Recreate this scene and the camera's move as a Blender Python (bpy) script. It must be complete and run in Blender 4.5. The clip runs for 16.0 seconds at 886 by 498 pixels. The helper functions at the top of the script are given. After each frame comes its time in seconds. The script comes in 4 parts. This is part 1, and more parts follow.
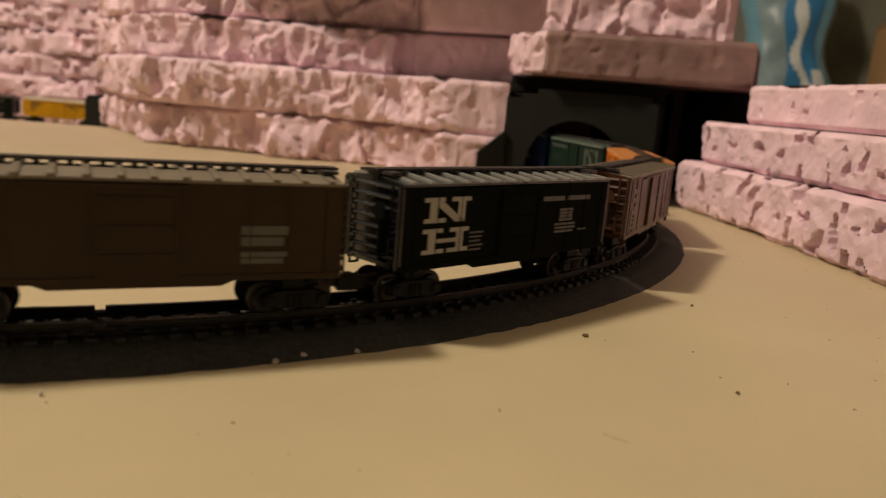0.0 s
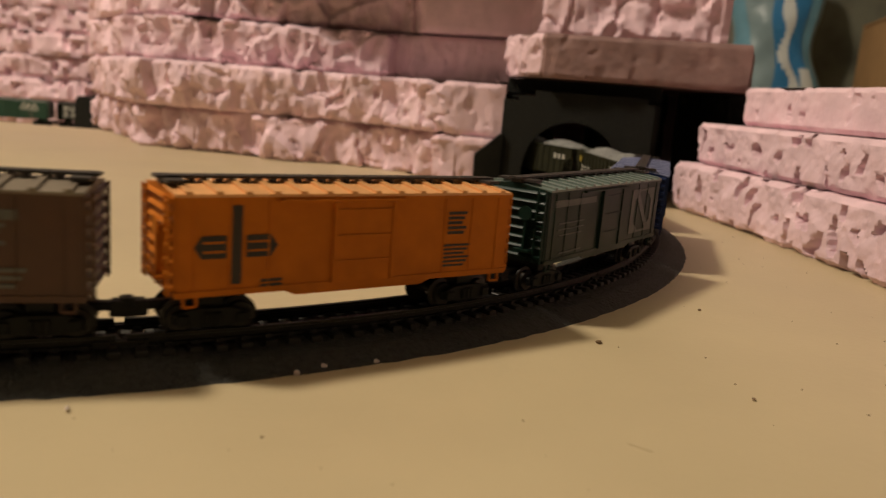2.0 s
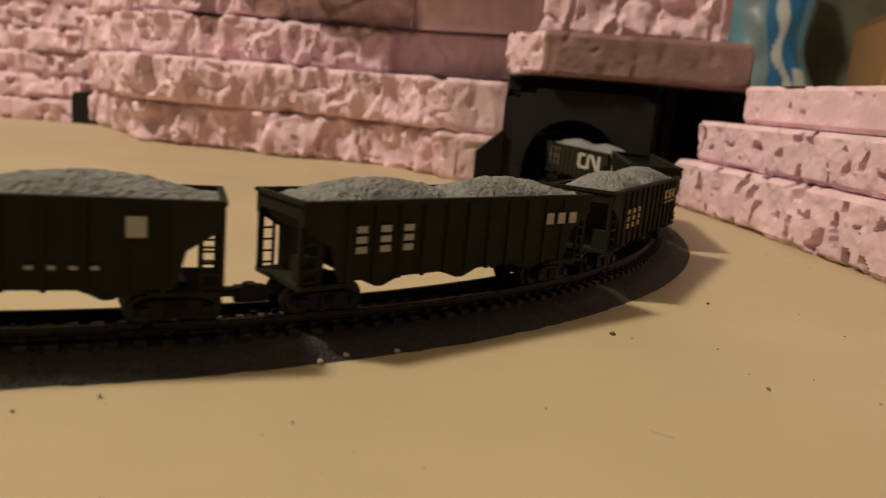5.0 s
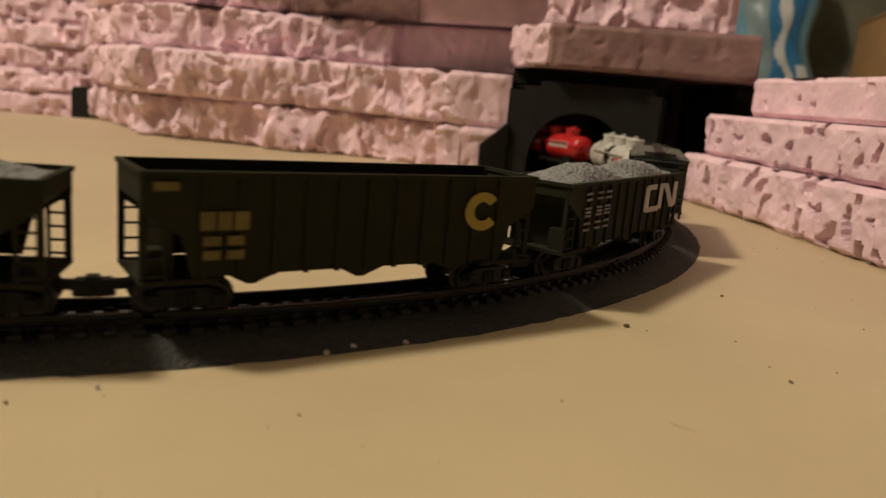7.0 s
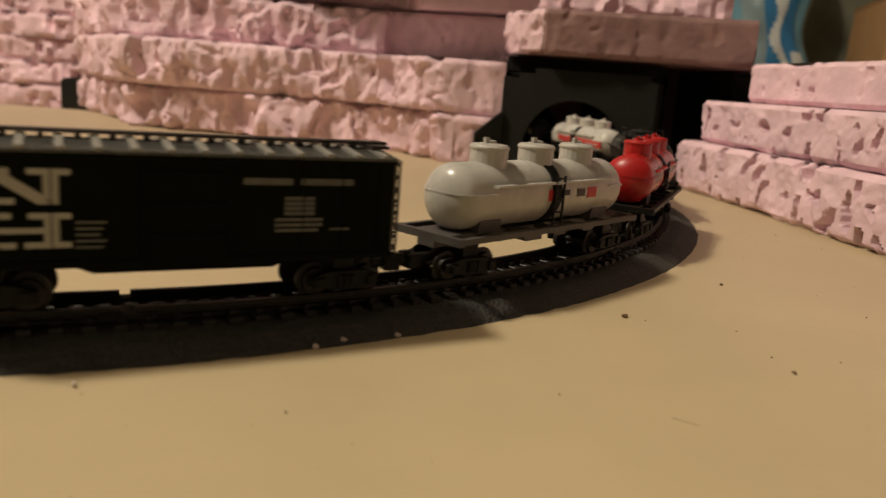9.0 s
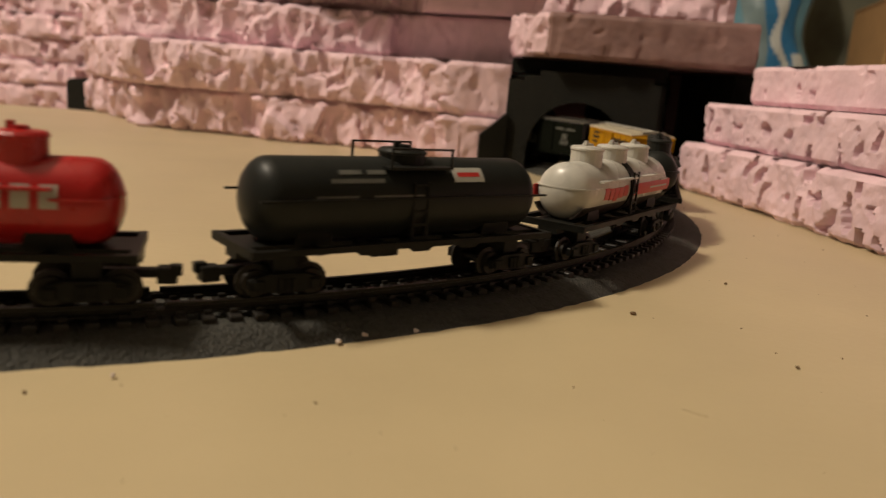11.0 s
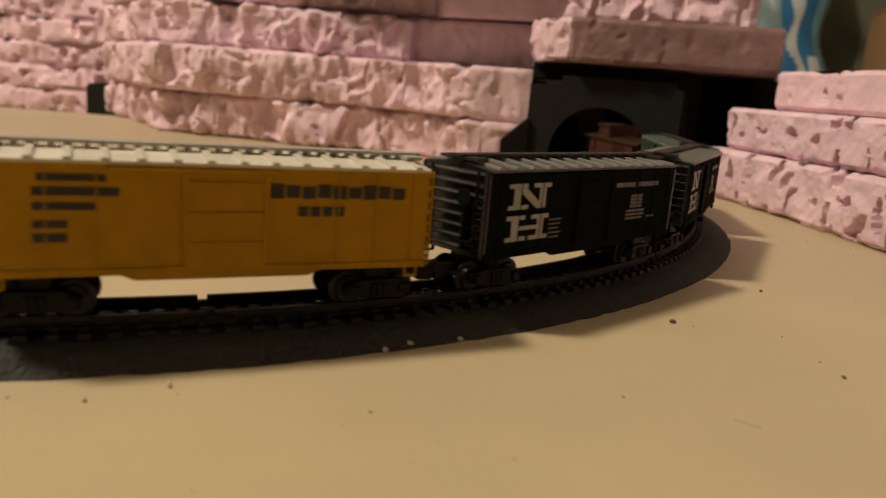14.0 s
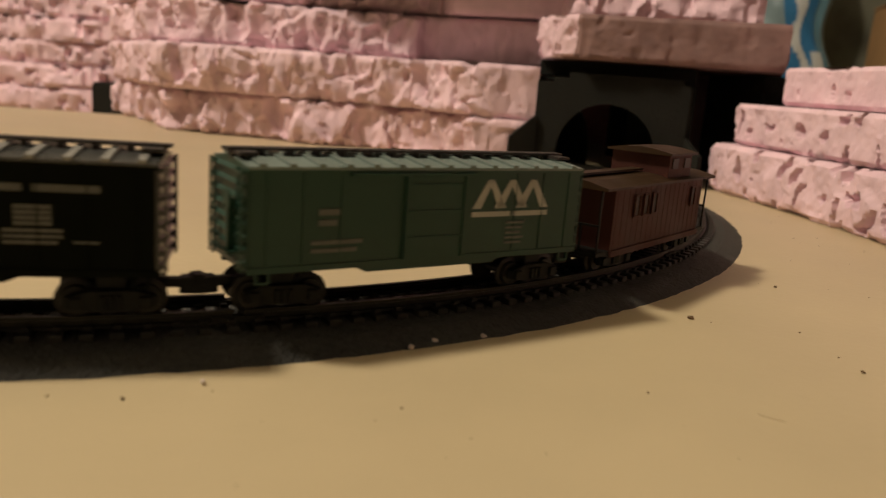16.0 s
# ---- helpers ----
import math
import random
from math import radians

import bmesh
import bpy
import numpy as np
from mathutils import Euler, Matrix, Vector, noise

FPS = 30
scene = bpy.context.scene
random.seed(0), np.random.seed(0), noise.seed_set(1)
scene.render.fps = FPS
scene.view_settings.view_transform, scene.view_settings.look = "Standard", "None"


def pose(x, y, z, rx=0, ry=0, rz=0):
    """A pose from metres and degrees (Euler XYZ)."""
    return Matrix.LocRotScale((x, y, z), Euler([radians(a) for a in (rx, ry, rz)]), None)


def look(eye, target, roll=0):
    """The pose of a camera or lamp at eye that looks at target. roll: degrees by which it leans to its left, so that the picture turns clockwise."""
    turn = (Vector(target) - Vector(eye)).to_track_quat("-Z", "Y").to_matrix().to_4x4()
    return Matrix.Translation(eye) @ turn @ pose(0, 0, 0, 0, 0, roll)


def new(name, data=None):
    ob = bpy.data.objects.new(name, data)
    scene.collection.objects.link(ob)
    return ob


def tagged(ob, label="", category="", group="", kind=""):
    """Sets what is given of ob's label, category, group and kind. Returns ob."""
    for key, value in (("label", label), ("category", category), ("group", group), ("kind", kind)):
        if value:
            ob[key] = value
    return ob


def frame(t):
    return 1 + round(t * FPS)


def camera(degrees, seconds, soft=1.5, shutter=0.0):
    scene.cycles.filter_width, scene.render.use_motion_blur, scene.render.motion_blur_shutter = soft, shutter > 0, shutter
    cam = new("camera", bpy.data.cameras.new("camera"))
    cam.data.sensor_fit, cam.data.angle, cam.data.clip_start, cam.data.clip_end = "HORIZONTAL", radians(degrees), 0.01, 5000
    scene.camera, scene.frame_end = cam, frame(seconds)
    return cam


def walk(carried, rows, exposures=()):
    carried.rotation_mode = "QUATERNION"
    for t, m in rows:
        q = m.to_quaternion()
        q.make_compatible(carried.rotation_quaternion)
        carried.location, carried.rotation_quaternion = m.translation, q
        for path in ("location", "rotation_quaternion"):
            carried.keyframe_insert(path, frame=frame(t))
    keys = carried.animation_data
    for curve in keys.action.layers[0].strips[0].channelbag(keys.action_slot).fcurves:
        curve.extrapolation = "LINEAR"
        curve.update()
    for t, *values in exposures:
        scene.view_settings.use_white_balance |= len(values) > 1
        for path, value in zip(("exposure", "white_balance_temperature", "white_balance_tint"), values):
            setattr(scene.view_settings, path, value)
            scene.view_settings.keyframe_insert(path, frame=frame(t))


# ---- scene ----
cam = camera(61.1, 16.0, soft=1.25, shutter=0.22)
# a phone lens close to its subject: sharp on the train, soft behind
cam.data.dof.use_dof, cam.data.dof.focus_distance, cam.data.dof.aperture_fstop = True, 0.19, 21.0
PATH = [
    (0, (-0.01838, 0.0107, 0.04969), (0.22404, 1.95608, -0.34621), 4.93),
    (0.5, (-0.01889, 0.01264, 0.05004), (0.23367, 1.95653, -0.34682), 4.80),
    (1, (-0.01966, 0.01017, 0.05157), (0.24193, 1.95308, -0.34424), 4.76),
    (1.5, (-0.02256, 0.00893, 0.05167), (0.24639, 1.95063, -0.34517), 4.73),
    (2, (-0.02436, 0.01115, 0.0516), (0.2497, 1.95184, -0.34668), 4.77),
    (2.5, (-0.02519, 0.0077, 0.05109), (0.25241, 1.9478, -0.34759), 4.82),
    (3, (-0.02705, 0.00716, 0.0508), (0.25246, 1.9466, -0.34975), 4.76),
    (3.5, (-0.02738, 0.00804, 0.05179), (0.25609, 1.9467, -0.34976), 4.78),
    (4, (-0.02812, 0.00906, 0.05102), (0.26049, 1.94717, -0.34951), 4.90),
    (6.5, (-0.03151, 0.01119, 0.04856), (0.26781, 1.94765, -0.35209), 5.18),
    (7, (-0.03108, 0.01448, 0.04698), (0.26463, 1.95063, -0.35788), 5.15),
    (7.5, (-0.02965, 0.01559, 0.04535), (0.26588, 1.95126, -0.36186), 5.02),
    (8, (-0.03087, 0.01743, 0.04445), (0.26926, 1.95052, -0.37158), 4.96),
    (8.5, (-0.03096, 0.01757, 0.04392), (0.27329, 1.94882, -0.37761), 4.88),
    (9, (-0.02983, 0.01882, 0.04594), (0.27871, 1.94776, -0.38299), 4.81),
    (11.5, (-0.03517, 0.01349, 0.0466), (0.27311, 1.94287, -0.38051), 4.93),
    (12, (-0.03597, 0.01524, 0.04623), (0.26786, 1.94604, -0.3777), 4.83),
    (12.5, (-0.03518, 0.01659, 0.04623), (0.26373, 1.94806, -0.37812), 4.77),
    (13, (-0.03744, 0.01421, 0.04726), (0.25751, 1.94621, -0.37748), 4.73),
    (13.5, (-0.03988, 0.01301, 0.0467), (0.24931, 1.94591, -0.37789), 4.80),
    (14, (-0.0403, 0.01474, 0.04719), (0.24085, 1.94917, -0.37584), 4.81),
    (14.5, (-0.04174, 0.01645, 0.0476), (0.23345, 1.95149, -0.37658), 4.78),
    (15, (-0.04112, 0.01712, 0.04802), (0.22857, 1.95304, -0.37563), 4.65),
    (15.5, (-0.04288, 0.01693, 0.04766), (0.22799, 1.95207, -0.3788), 4.70),
    (16, (-0.04465, 0.01368, 0.0475), (0.23314, 1.94668, -0.38419), 4.52),
]
walk(cam, [(t, look(eye, target, roll)) for t, eye, target, roll in PATH])

# ---------- light ----------
world = bpy.data.worlds.new("room_dark")
world.use_nodes = True
world.node_tree.nodes["Background"].inputs[0].default_value = (1.0, 0.72, 0.48, 1)
world.node_tree.nodes["Background"].inputs[1].default_value = 0.004
scene.world = world
scene.view_settings.exposure = 0.0

bulb = bpy.data.lights.new("ceiling_bulb", "POINT")
bulb.energy, bulb.shadow_soft_size, bulb.color = 60.0, 0.08, (1.0, 0.86, 0.68)
new("ceiling_bulb", bulb).matrix_world = pose(-0.76, 0.28, 1.15)


# ---------- materials ----------
def mat(name, col, rough=0.6, metal=0.0, var=0.12, scale=60.0, bump=0.0, bscale=None, spec=0.4, island=0.0, obj=0.0, detail=6.0, scale2=None, dist=0.001):
    m = bpy.data.materials.new(name)
    m.use_nodes = True
    nt = m.node_tree
    b = nt.nodes["Principled BSDF"]
    b.inputs["Roughness"].default_value = rough
    b.inputs["Metallic"].default_value = metal
    b.inputs["Specular IOR Level"].default_value = spec
    tc = nt.nodes.new("ShaderNodeTexCoord")

    def noise_node(sc, det):
        n = nt.nodes.new("ShaderNodeTexNoise")
        n.inputs["Scale"].default_value = sc
        n.inputs["Detail"].default_value = det
        nt.links.new(tc.outputs["Object"], n.inputs["Vector"])
        return n
    n1 = noise_node(scale, detail)
    n2 = noise_node(scale2 or scale * 0.13, 3.0)
    add = nt.nodes.new("ShaderNodeMath")
    add.operation = "ADD"
    nt.links.new(n1.outputs["Fac"], add.inputs[0])
    nt.links.new(n2.outputs["Fac"], add.inputs[1])
    last = add.outputs[0]
    for amount, node, sock in ((island, "ShaderNodeNewGeometry", "Random Per Island"), (obj, "ShaderNodeObjectInfo", "Random")):
        if amount:
            g = nt.nodes.new(node)
            mul = nt.nodes.new("ShaderNodeMath")
            mul.operation = "MULTIPLY_ADD"
            nt.links.new(g.outputs[sock], mul.inputs[0])
            mul.inputs[1].default_value = amount
            nt.links.new(last, mul.inputs[2])
            last = mul.outputs[0]
    ramp = nt.nodes.new("ShaderNodeMapRange")
    ramp.inputs[1].default_value, ramp.inputs[2].default_value = 0.65, 1.35
    ramp.inputs[3].default_value, ramp.inputs[4].default_value = 1 - var, 1 + var
    nt.links.new(last, ramp.inputs[0])
    mix = nt.nodes.new("ShaderNodeVectorMath")
    mix.operation = "SCALE"
    mix.inputs[0].default_value = col
    nt.links.new(ramp.outputs[0], mix.inputs["Scale"])
    nt.links.new(mix.outputs[0], b.inputs["Base Color"])
    rr = nt.nodes.new("ShaderNodeMapRange")
    rr.inputs[1].default_value, rr.inputs[2].default_value = 0.3, 0.7
    rr.inputs[3].default_value, rr.inputs[4].default_value = max(rough - 0.1, 0.02), min(rough + 0.1, 1)
    nt.links.new(n2.outputs["Fac"], rr.inputs[0])
    nt.links.new(rr.outputs[0], b.inputs["Roughness"])
    if bump:
        nb = noise_node(bscale or scale * 2, 8.0)
        bn = nt.nodes.new("ShaderNodeBump")
        bn.inputs["Strength"].default_value = bump
        bn.inputs["Distance"].default_value = dist
        nt.links.new(nb.outputs["Fac"], bn.inputs["Height"])
        nt.links.new(bn.outputs[0], b.inputs["Normal"])
    return m


M_TABLE = mat("tan_board_paint", (0.555, 0.45, 0.272), 0.42, spec=0.5, var=0.10, scale=18, bump=0.12, bscale=420, scale2=3.0, dist=0.0006)
# sheen pales the board at low angles
M_TABLE.node_tree.nodes["Principled BSDF"].inputs["Sheen Weight"].default_value = 0.8
M_TABLE.node_tree.nodes["Principled BSDF"].inputs["Sheen Roughness"].default_value = 0.2
M_FOAM = mat("pink_foam_torn", (0.735, 0.525, 0.58), 0.85, var=0.2, scale=55, bump=0.3, bscale=520, spec=0.25, dist=0.0012)
M_FOAM_CUT = mat("pink_foam_cut", (0.66, 0.44, 0.465), 0.7, var=0.07, scale=70, bump=0.3, bscale=500, spec=0.3, dist=0.0006)
# shade on the overhanging slab, put into a darker foam colour
M_FOAM_SHADE = mat("pink_foam_shade", (0.255, 0.155, 0.145), 0.8, var=0.25, scale=90, bump=0.4, bscale=420, spec=0.25, dist=0.0008)
M_ROADBED = mat("dark_grey_ballast", (0.038, 0.037, 0.031), 0.7, var=0.5, scale=900, bump=0.9, bscale=1200, scale2=26, dist=0.0012)
M_TIE = mat("black_plastic_tie", (0.018, 0.015, 0.012), 0.5, var=0.3, scale=300, obj=0.2)
M_RAIL = mat("dark_rail_metal", (0.018, 0.016, 0.0125), 0.40, 0.15, spec=0.25, var=0.3, scale=200)
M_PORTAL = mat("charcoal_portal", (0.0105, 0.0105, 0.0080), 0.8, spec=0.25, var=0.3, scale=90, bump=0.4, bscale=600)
M_FRAME = mat("black_underframe", (0.011, 0.0108, 0.009), 0.5, var=0.3, scale=200, spec=0.15)
M_WHEEL = mat("dull_wheel", (0.022, 0.018, 0.0135), 0.45, 0.1, spec=0.3, var=0.3, scale=300)
M_GRAVEL = mat("grey_gravel_load", (0.208, 0.208, 0.2), 0.85, var=0.35, scale=900, bump=0.9, bscale=1000, dist=0.001)
M_CRUMB = mat("foam_crumb", (0.62, 0.52, 0.45), 0.8, var=0.2)
M_DIRT = mat("brown_grit", (0.16, 0.10, 0.05), 0.8, var=0.4)
M_FIBRE = mat("tan_fibre", (0.34, 0.25, 0.15), 0.8, var=0.3)
M_WALL = mat("bounce_wall_paint", (0.42, 0.385, 0.33), 0.8, var=0.15, scale=5, bump=0.2, bscale=60)
M_CLUTTER = mat("olive_clutter", (0.15, 0.15, 0.11), 0.7, var=0.6, scale=14)
M_CARD = mat("brown_cardboard", (0.40, 0.24, 0.11), 0.8, var=0.12, scale=30, bump=0.2, bscale=200)
M_FADE = mat("faded_white_print", (0.12, 0.12, 0.105), 0.5, var=0.25, scale=300)
M_WHITE = mat("white_print", (0.42, 0.41, 0.365), 0.5, var=0.1, scale=300)
M_YELLOWP = mat("yellow_print", (0.33, 0.24, 0.024), 0.5, var=0.1, scale=300)
M_YELLOWF = mat("worn_yellow_print", (0.15, 0.115, 0.022), 0.5, var=0.4, scale=300)
M_DIM = mat("dull_grey_print", (0.062, 0.075, 0.066), 0.5, var=0.25, scale=300)
M_BLACKP = mat("black_print", (0.03, 0.022, 0.018), 0.5, var=0.2, scale=300)
M_REDP = mat("red_print", (0.50, 0.035, 0.03), 0.45, var=0.12, scale=300)


def paint(name, col, rough=0.42, spec=0.4):
    return mat(name, col, rough, var=0.14, scale=260, bump=0.06, bscale=900, scale2=70, spec=spec, dist=0.0003)


# ---------- mesh helpers ----------
def add_box(bm, x0, x1, y0, y1, z0, z1, m=None):
    vs = [bm.verts.new((x, y, z)) for x in (x0, x1) for y in (y0, y1) for z in (z0, z1)]
    if m is not None:
        for v in vs:
            v.co = m @ v.co
    for q in ((0, 1, 3, 2), (4, 6, 7, 5), (0, 4, 5, 1), (2, 3, 7, 6), (0, 2, 6, 4), (1, 5, 7, 3)):
        bm.faces.new([vs[i] for i in q])
    return vs


def add_prism(bm, pts, y0, y1):
    """A polygon in x, z drawn out along y."""
    a = [bm.verts.new((x, y0, z)) for x, z in pts]
    b = [bm.verts.new((x, y1, z)) for x, z in pts]
    bm.faces.new(a)
    bm.faces.new(list(reversed(b)))
    n = len(pts)
    for i in range(n):
        bm.faces.new((a[i], b[i], b[(i + 1) % n], a[(i + 1) % n]))


def add_lathe(bm, profile, axis, m, seg=16):
    """profile: (radius, height) pairs turned round the local z axis."""
    rings = []
    for r, h in profile:
        rings.append([bm.verts.new(m @ Vector((r * math.cos(2 * math.pi * k / seg), r * math.sin(2 * math.pi * k / seg), h))) for k in range(seg)])
    for a, b in zip(rings, rings[1:]):
        for k in range(seg):
            bm.faces.new((a[k], a[(k + 1) % seg], b[(k + 1) % seg], b[k]))
    bm.faces.new(list(reversed(rings[0])))
    bm.faces.new(rings[-1])


def mesh_of(bm, name, material, bevel=0.0, smooth=False):
    bmesh.ops.recalc_face_normals(bm, faces=bm.faces)
    if bevel:
        bmesh.ops.bevel(bm, geom=list(bm.edges), offset=bevel, segments=1, affect="EDGES", clamp_overlap=True)
    me = bpy.data.meshes.new(name)
    bm.to_mesh(me)
    bm.free()
    me.materials.append(material)
    if smooth:
        for p in me.polygons:
            p.use_smooth = True
    return me


def part(name, bm, material, parent, label="", bevel=0.0, smooth=False):
    me = bm if isinstance(bm, bpy.types.Mesh) else mesh_of(bm, name, material, bevel, smooth)
    ob = new(name, me)
    ob.parent = parent
    return tagged(ob, label)


def boxes(*specs):
    bm = bmesh.new()
    for s in specs:
        add_box(bm, *s)
    return bm


# ---------- the line of the track ----------
CX, CY, RC = -0.13612, 0.38123, 0.2453
ZLOW = -0.022
K = RC * math.pi / 180
SEGS = []          # (kind, data, length)


def seg_line(p, q):
    SEGS.append(("line", (p, q), math.dist(p, q)))


def seg_arc(c, r, a0, a1):
    SEGS.append(("arc", (c, r, a0, a1), abs(radians(a1 - a0)) * r))


XL = -0.693
XT1, XT2, YL = -0.060, -0.12, 0.894
P75 = (CX + RC * math.cos(radians(75)), CY + RC * math.sin(radians(75)))
seg_line((XL, YL), (XT1, YL))
RU = (YL - P75[1] + 0.0) / 4
seg_arc((XT1, YL - RU), RU, 90, -90)
seg_line((XT1, YL - 2 * RU), (XT2, YL - 2 * RU))
seg_arc((XT2, YL - 3 * RU), RU, 90, 270)
seg_line((XT2, YL - 4 * RU), P75)
S75 = sum(s[2] for s in SEGS)
seg_arc((CX, CY), RC, 75, -100)
EX = (CX + RC * math.cos(radians(-100)), CY + RC * math.sin(radians(-100)))
EY = (-0.75, EX[1] + (EX[0] + 0.75) * 0.1736 / 0.985)
seg_line(EX, EY)
RB = (YL - EY[1]) / 1.985
S_RAMP = sum(s[2] for s in SEGS)
seg_arc((EY[0] + 0.174 * RB, EY[1] + 0.985 * RB), RB, 260, 90)
S_END = sum(s[2] for s in SEGS)


def along(s):
    """Place on the line s metres along it."""
    s = s % S_END
    left = s
    for kind, d, ln in SEGS:
        if left <= ln:
            break
        left -= ln
    f = min(left / ln, 1)
    if kind == "line":
        (x0, y0), (x1, y1) = d
        x, y = x0 + (x1 - x0) * f, y0 + (y1 - y0) * f
    else:
        c, r, a0, a1 = d
        a = radians(a0 + (a1 - a0) * f)
        x, y = c[0] + r * math.cos(a), c[1] + r * math.sin(a)
    if s < 0.40:
        z = ZLOW
    elif s < S75:
        z = ZLOW * (S75 - s) / (S75 - 0.40)
    elif s < S_RAMP:
        z = 0.0
    else:
        z = ZLOW * (s - S_RAMP) / (S_END - S_RAMP)
    return Vector((x, y, z))


def heading(s):
    d = along(s + 0.001) - along(s - 0.001)
    return math.atan2(d.y, d.x)


def ride(s, truck=0.0235):
    """Pose of a car whose trucks stand on the line round s; local +x is ahead."""
    a, b = along(s + truck), along(s - truck)
    d, mid = a - b, (a + b) / 2
    return pose(mid.x, mid.y, mid.z - 0.0008, 0, 0, math.degrees(math.atan2(d.y, d.x)))


# ---------- ground ----------
def slab_mesh(pts, z0, z1):
    bm = bmesh.new()
    a = [bm.verts.new((x, y, z0)) for x, y in pts]
    b = [bm.verts.new((x, y, z1)) for x, y in pts]
    bm.faces.new(list(reversed(a)))
    bm.faces.new(b)
    n = len(pts)
    for i in range(n):
        bm.faces.new((a[i], a[(i + 1) % n], b[(i + 1) % n], b[i]))
    return bm


ground = new("ground", mesh_of(boxes((-1.5, 1.3, -0.7, 1.6, -0.045, ZLOW)), "ground", M_TABLE))
tagged(ground, "tan painted layout board of the model railway", "layout board", kind="structure")
plateau = new("board_plateau", mesh_of(slab_mesh([(-0.8, -0.6), (1.2, -0.6), (1.2, 1.5), (0.06, 1.5), (0.06, 0.69), (-0.8, 0.69)], ZLOW + 0.0005, 0), "board_plateau", M_TABLE))
tagged(plateau, "raised tan painted board under the curved track", "layout board", kind="structure")

room_floor = new("floor", mesh_of(boxes((-2.6, 2.6, -2.6, 2.6, -1.0, -0.95)), "floor", M_CLUTTER))
tagged(room_floor, "dark basement floor", "floor", kind="structure")
# walls and ceiling added around the board to bounce fill light
for nm, bx in (("wall_north", (-2.6, 2.6, 2.6, 2.7, -1, 1.7)), ("wall_south", (-2.6, 2.6, -2.7, -2.6, -1, 1.7)), ("wall_west", (-2.7, -2.6, -2.6, 2.6, -1, 1.7)), ("wall_east", (2.6, 2.7, -2.6, 2.6, -1, 1.7))):
    tagged(new(nm, mesh_of(boxes(bx), nm, M_WALL)), "plain room wall added to bounce fill light", "wall", kind="structure")
tagged(new("ceiling", mesh_of(boxes((-2.6, 2.6, -2.6, 2.6, 1.7, 1.75)), "ceiling", M_WALL)), "plain ceiling added to bounce fill light", "ceiling", kind="structure")


# ---------- roadbed and track ----------
def ribbon(s0, s1, step, profile):
    """A strip along the line; profile: (offset to the right of travel, height) points."""
    n = max(int(round((s1 - s0) / step)), 2)
    verts, faces = [], []
    w = len(profile)
    for i in range(n + 1):
        s = s0 + (s1 - s0) * i / n
        p, h = along(s), heading(s)
        rx, ry = math.sin(h), -math.cos(h)
        for o, z in profile:
            verts.append((p.x + rx * o, p.y + ry * o, p.z + z))
    for i in range(n):
        for k in range(w):
            a, b = i * w + k, i * w + (k + 1) % w
            faces.append((a, b, b + w, a + w))
    faces.append(tuple(range(w)))
    faces.append(tuple(n * w + k for k in reversed(range(w))))
    bm = bmesh.new()
    vs = [bm.verts.new(v) for v in verts]
    for f in faces:
        bm.faces.new([vs[k] for k in f])
    return bm


track = tagged(new("track"), "curved track with dull rails on black ties over dark ballasted roadbed", "railway track")
SV0, SV1 = S75 - 0.02, S75 + 178 * K      # the stretch in view
rb = ribbon(SV0, SV1, 0.003, [(-0.0165, 0.0), (-0.0125, 0.0024), (-0.0086, 0.0030), (0.0078, 0.0030), (0.0115, 0.0022), (0.0155, 0.0014), (0.0188, 0.0)])
for v in rb.verts:
    q = v.co * 260
    if v.co.z > 0.0005:
        v.co += noise.noise_vector(q) * 0.00035
    else:
        r = (Vector((v.co.x - CX, v.co.y - CY, 0))).normalized()
        v.co += r * noise.noise(v.co * 420) * 0.0007
        if (v.co - Vector((CX, CY, 0))).length > RC + 0.01:
            f = min(max((math.degrees(math.atan2(v.co.y - CY, v.co.x - CX)) + 65) / 40, 0), 1)
            v.co += r * 0.0022 * f
part("roadbed", rb, M_ROADBED, track, "dark grey ballasted roadbed")
part("roadbed", ribbon(SV1, S_END + SV0, 0.02, [(-0.0165, 0.0), (-0.0125, 0.0032), (0.0125, 0.0030), (0.0188, 0.0)]), M_ROADBED, track)
TIE_W, TIE_STEP = 0.0023, 0.0044
JOINTS = [S75 + a * K for a in (87.0, 117.3, 147.6)]
GAPS = {JOINTS[2]: 0.0009}
for o in (-0.0048, 0.0048):
    prof = [(o + q, z - 0.0008) for q, z in ((-0.0009, 0.0049), (-0.0009, 0.0053), (-0.0003, 0.0054), (-0.0003, 0.0063), (-0.0005, 0.0064), (-0.0005, 0.0070), (0.0005, 0.0070), (0.0005, 0.0064), (0.0003, 0.0063), (0.0003, 0.0054), (0.0009, 0.0053), (0.0009, 0.0049))]
    cuts = [SV0] + JOINTS + [SV1]
    for a, b in zip(cuts, cuts[1:]):
        part("rail", ribbon(a + GAPS.get(a, 0.0003), b - GAPS.get(b, 0.0003), 0.004, prof), M_RAIL, track)
    part("rail", ribbon(SV1 + 0.0004, S_END + SV0, 0.01, prof), M_RAIL, track)


# ---------- pink foam ----------
def fbm(p, octaves=4):
    return noise.fractal(p, 1.0, 2.0, octaves)


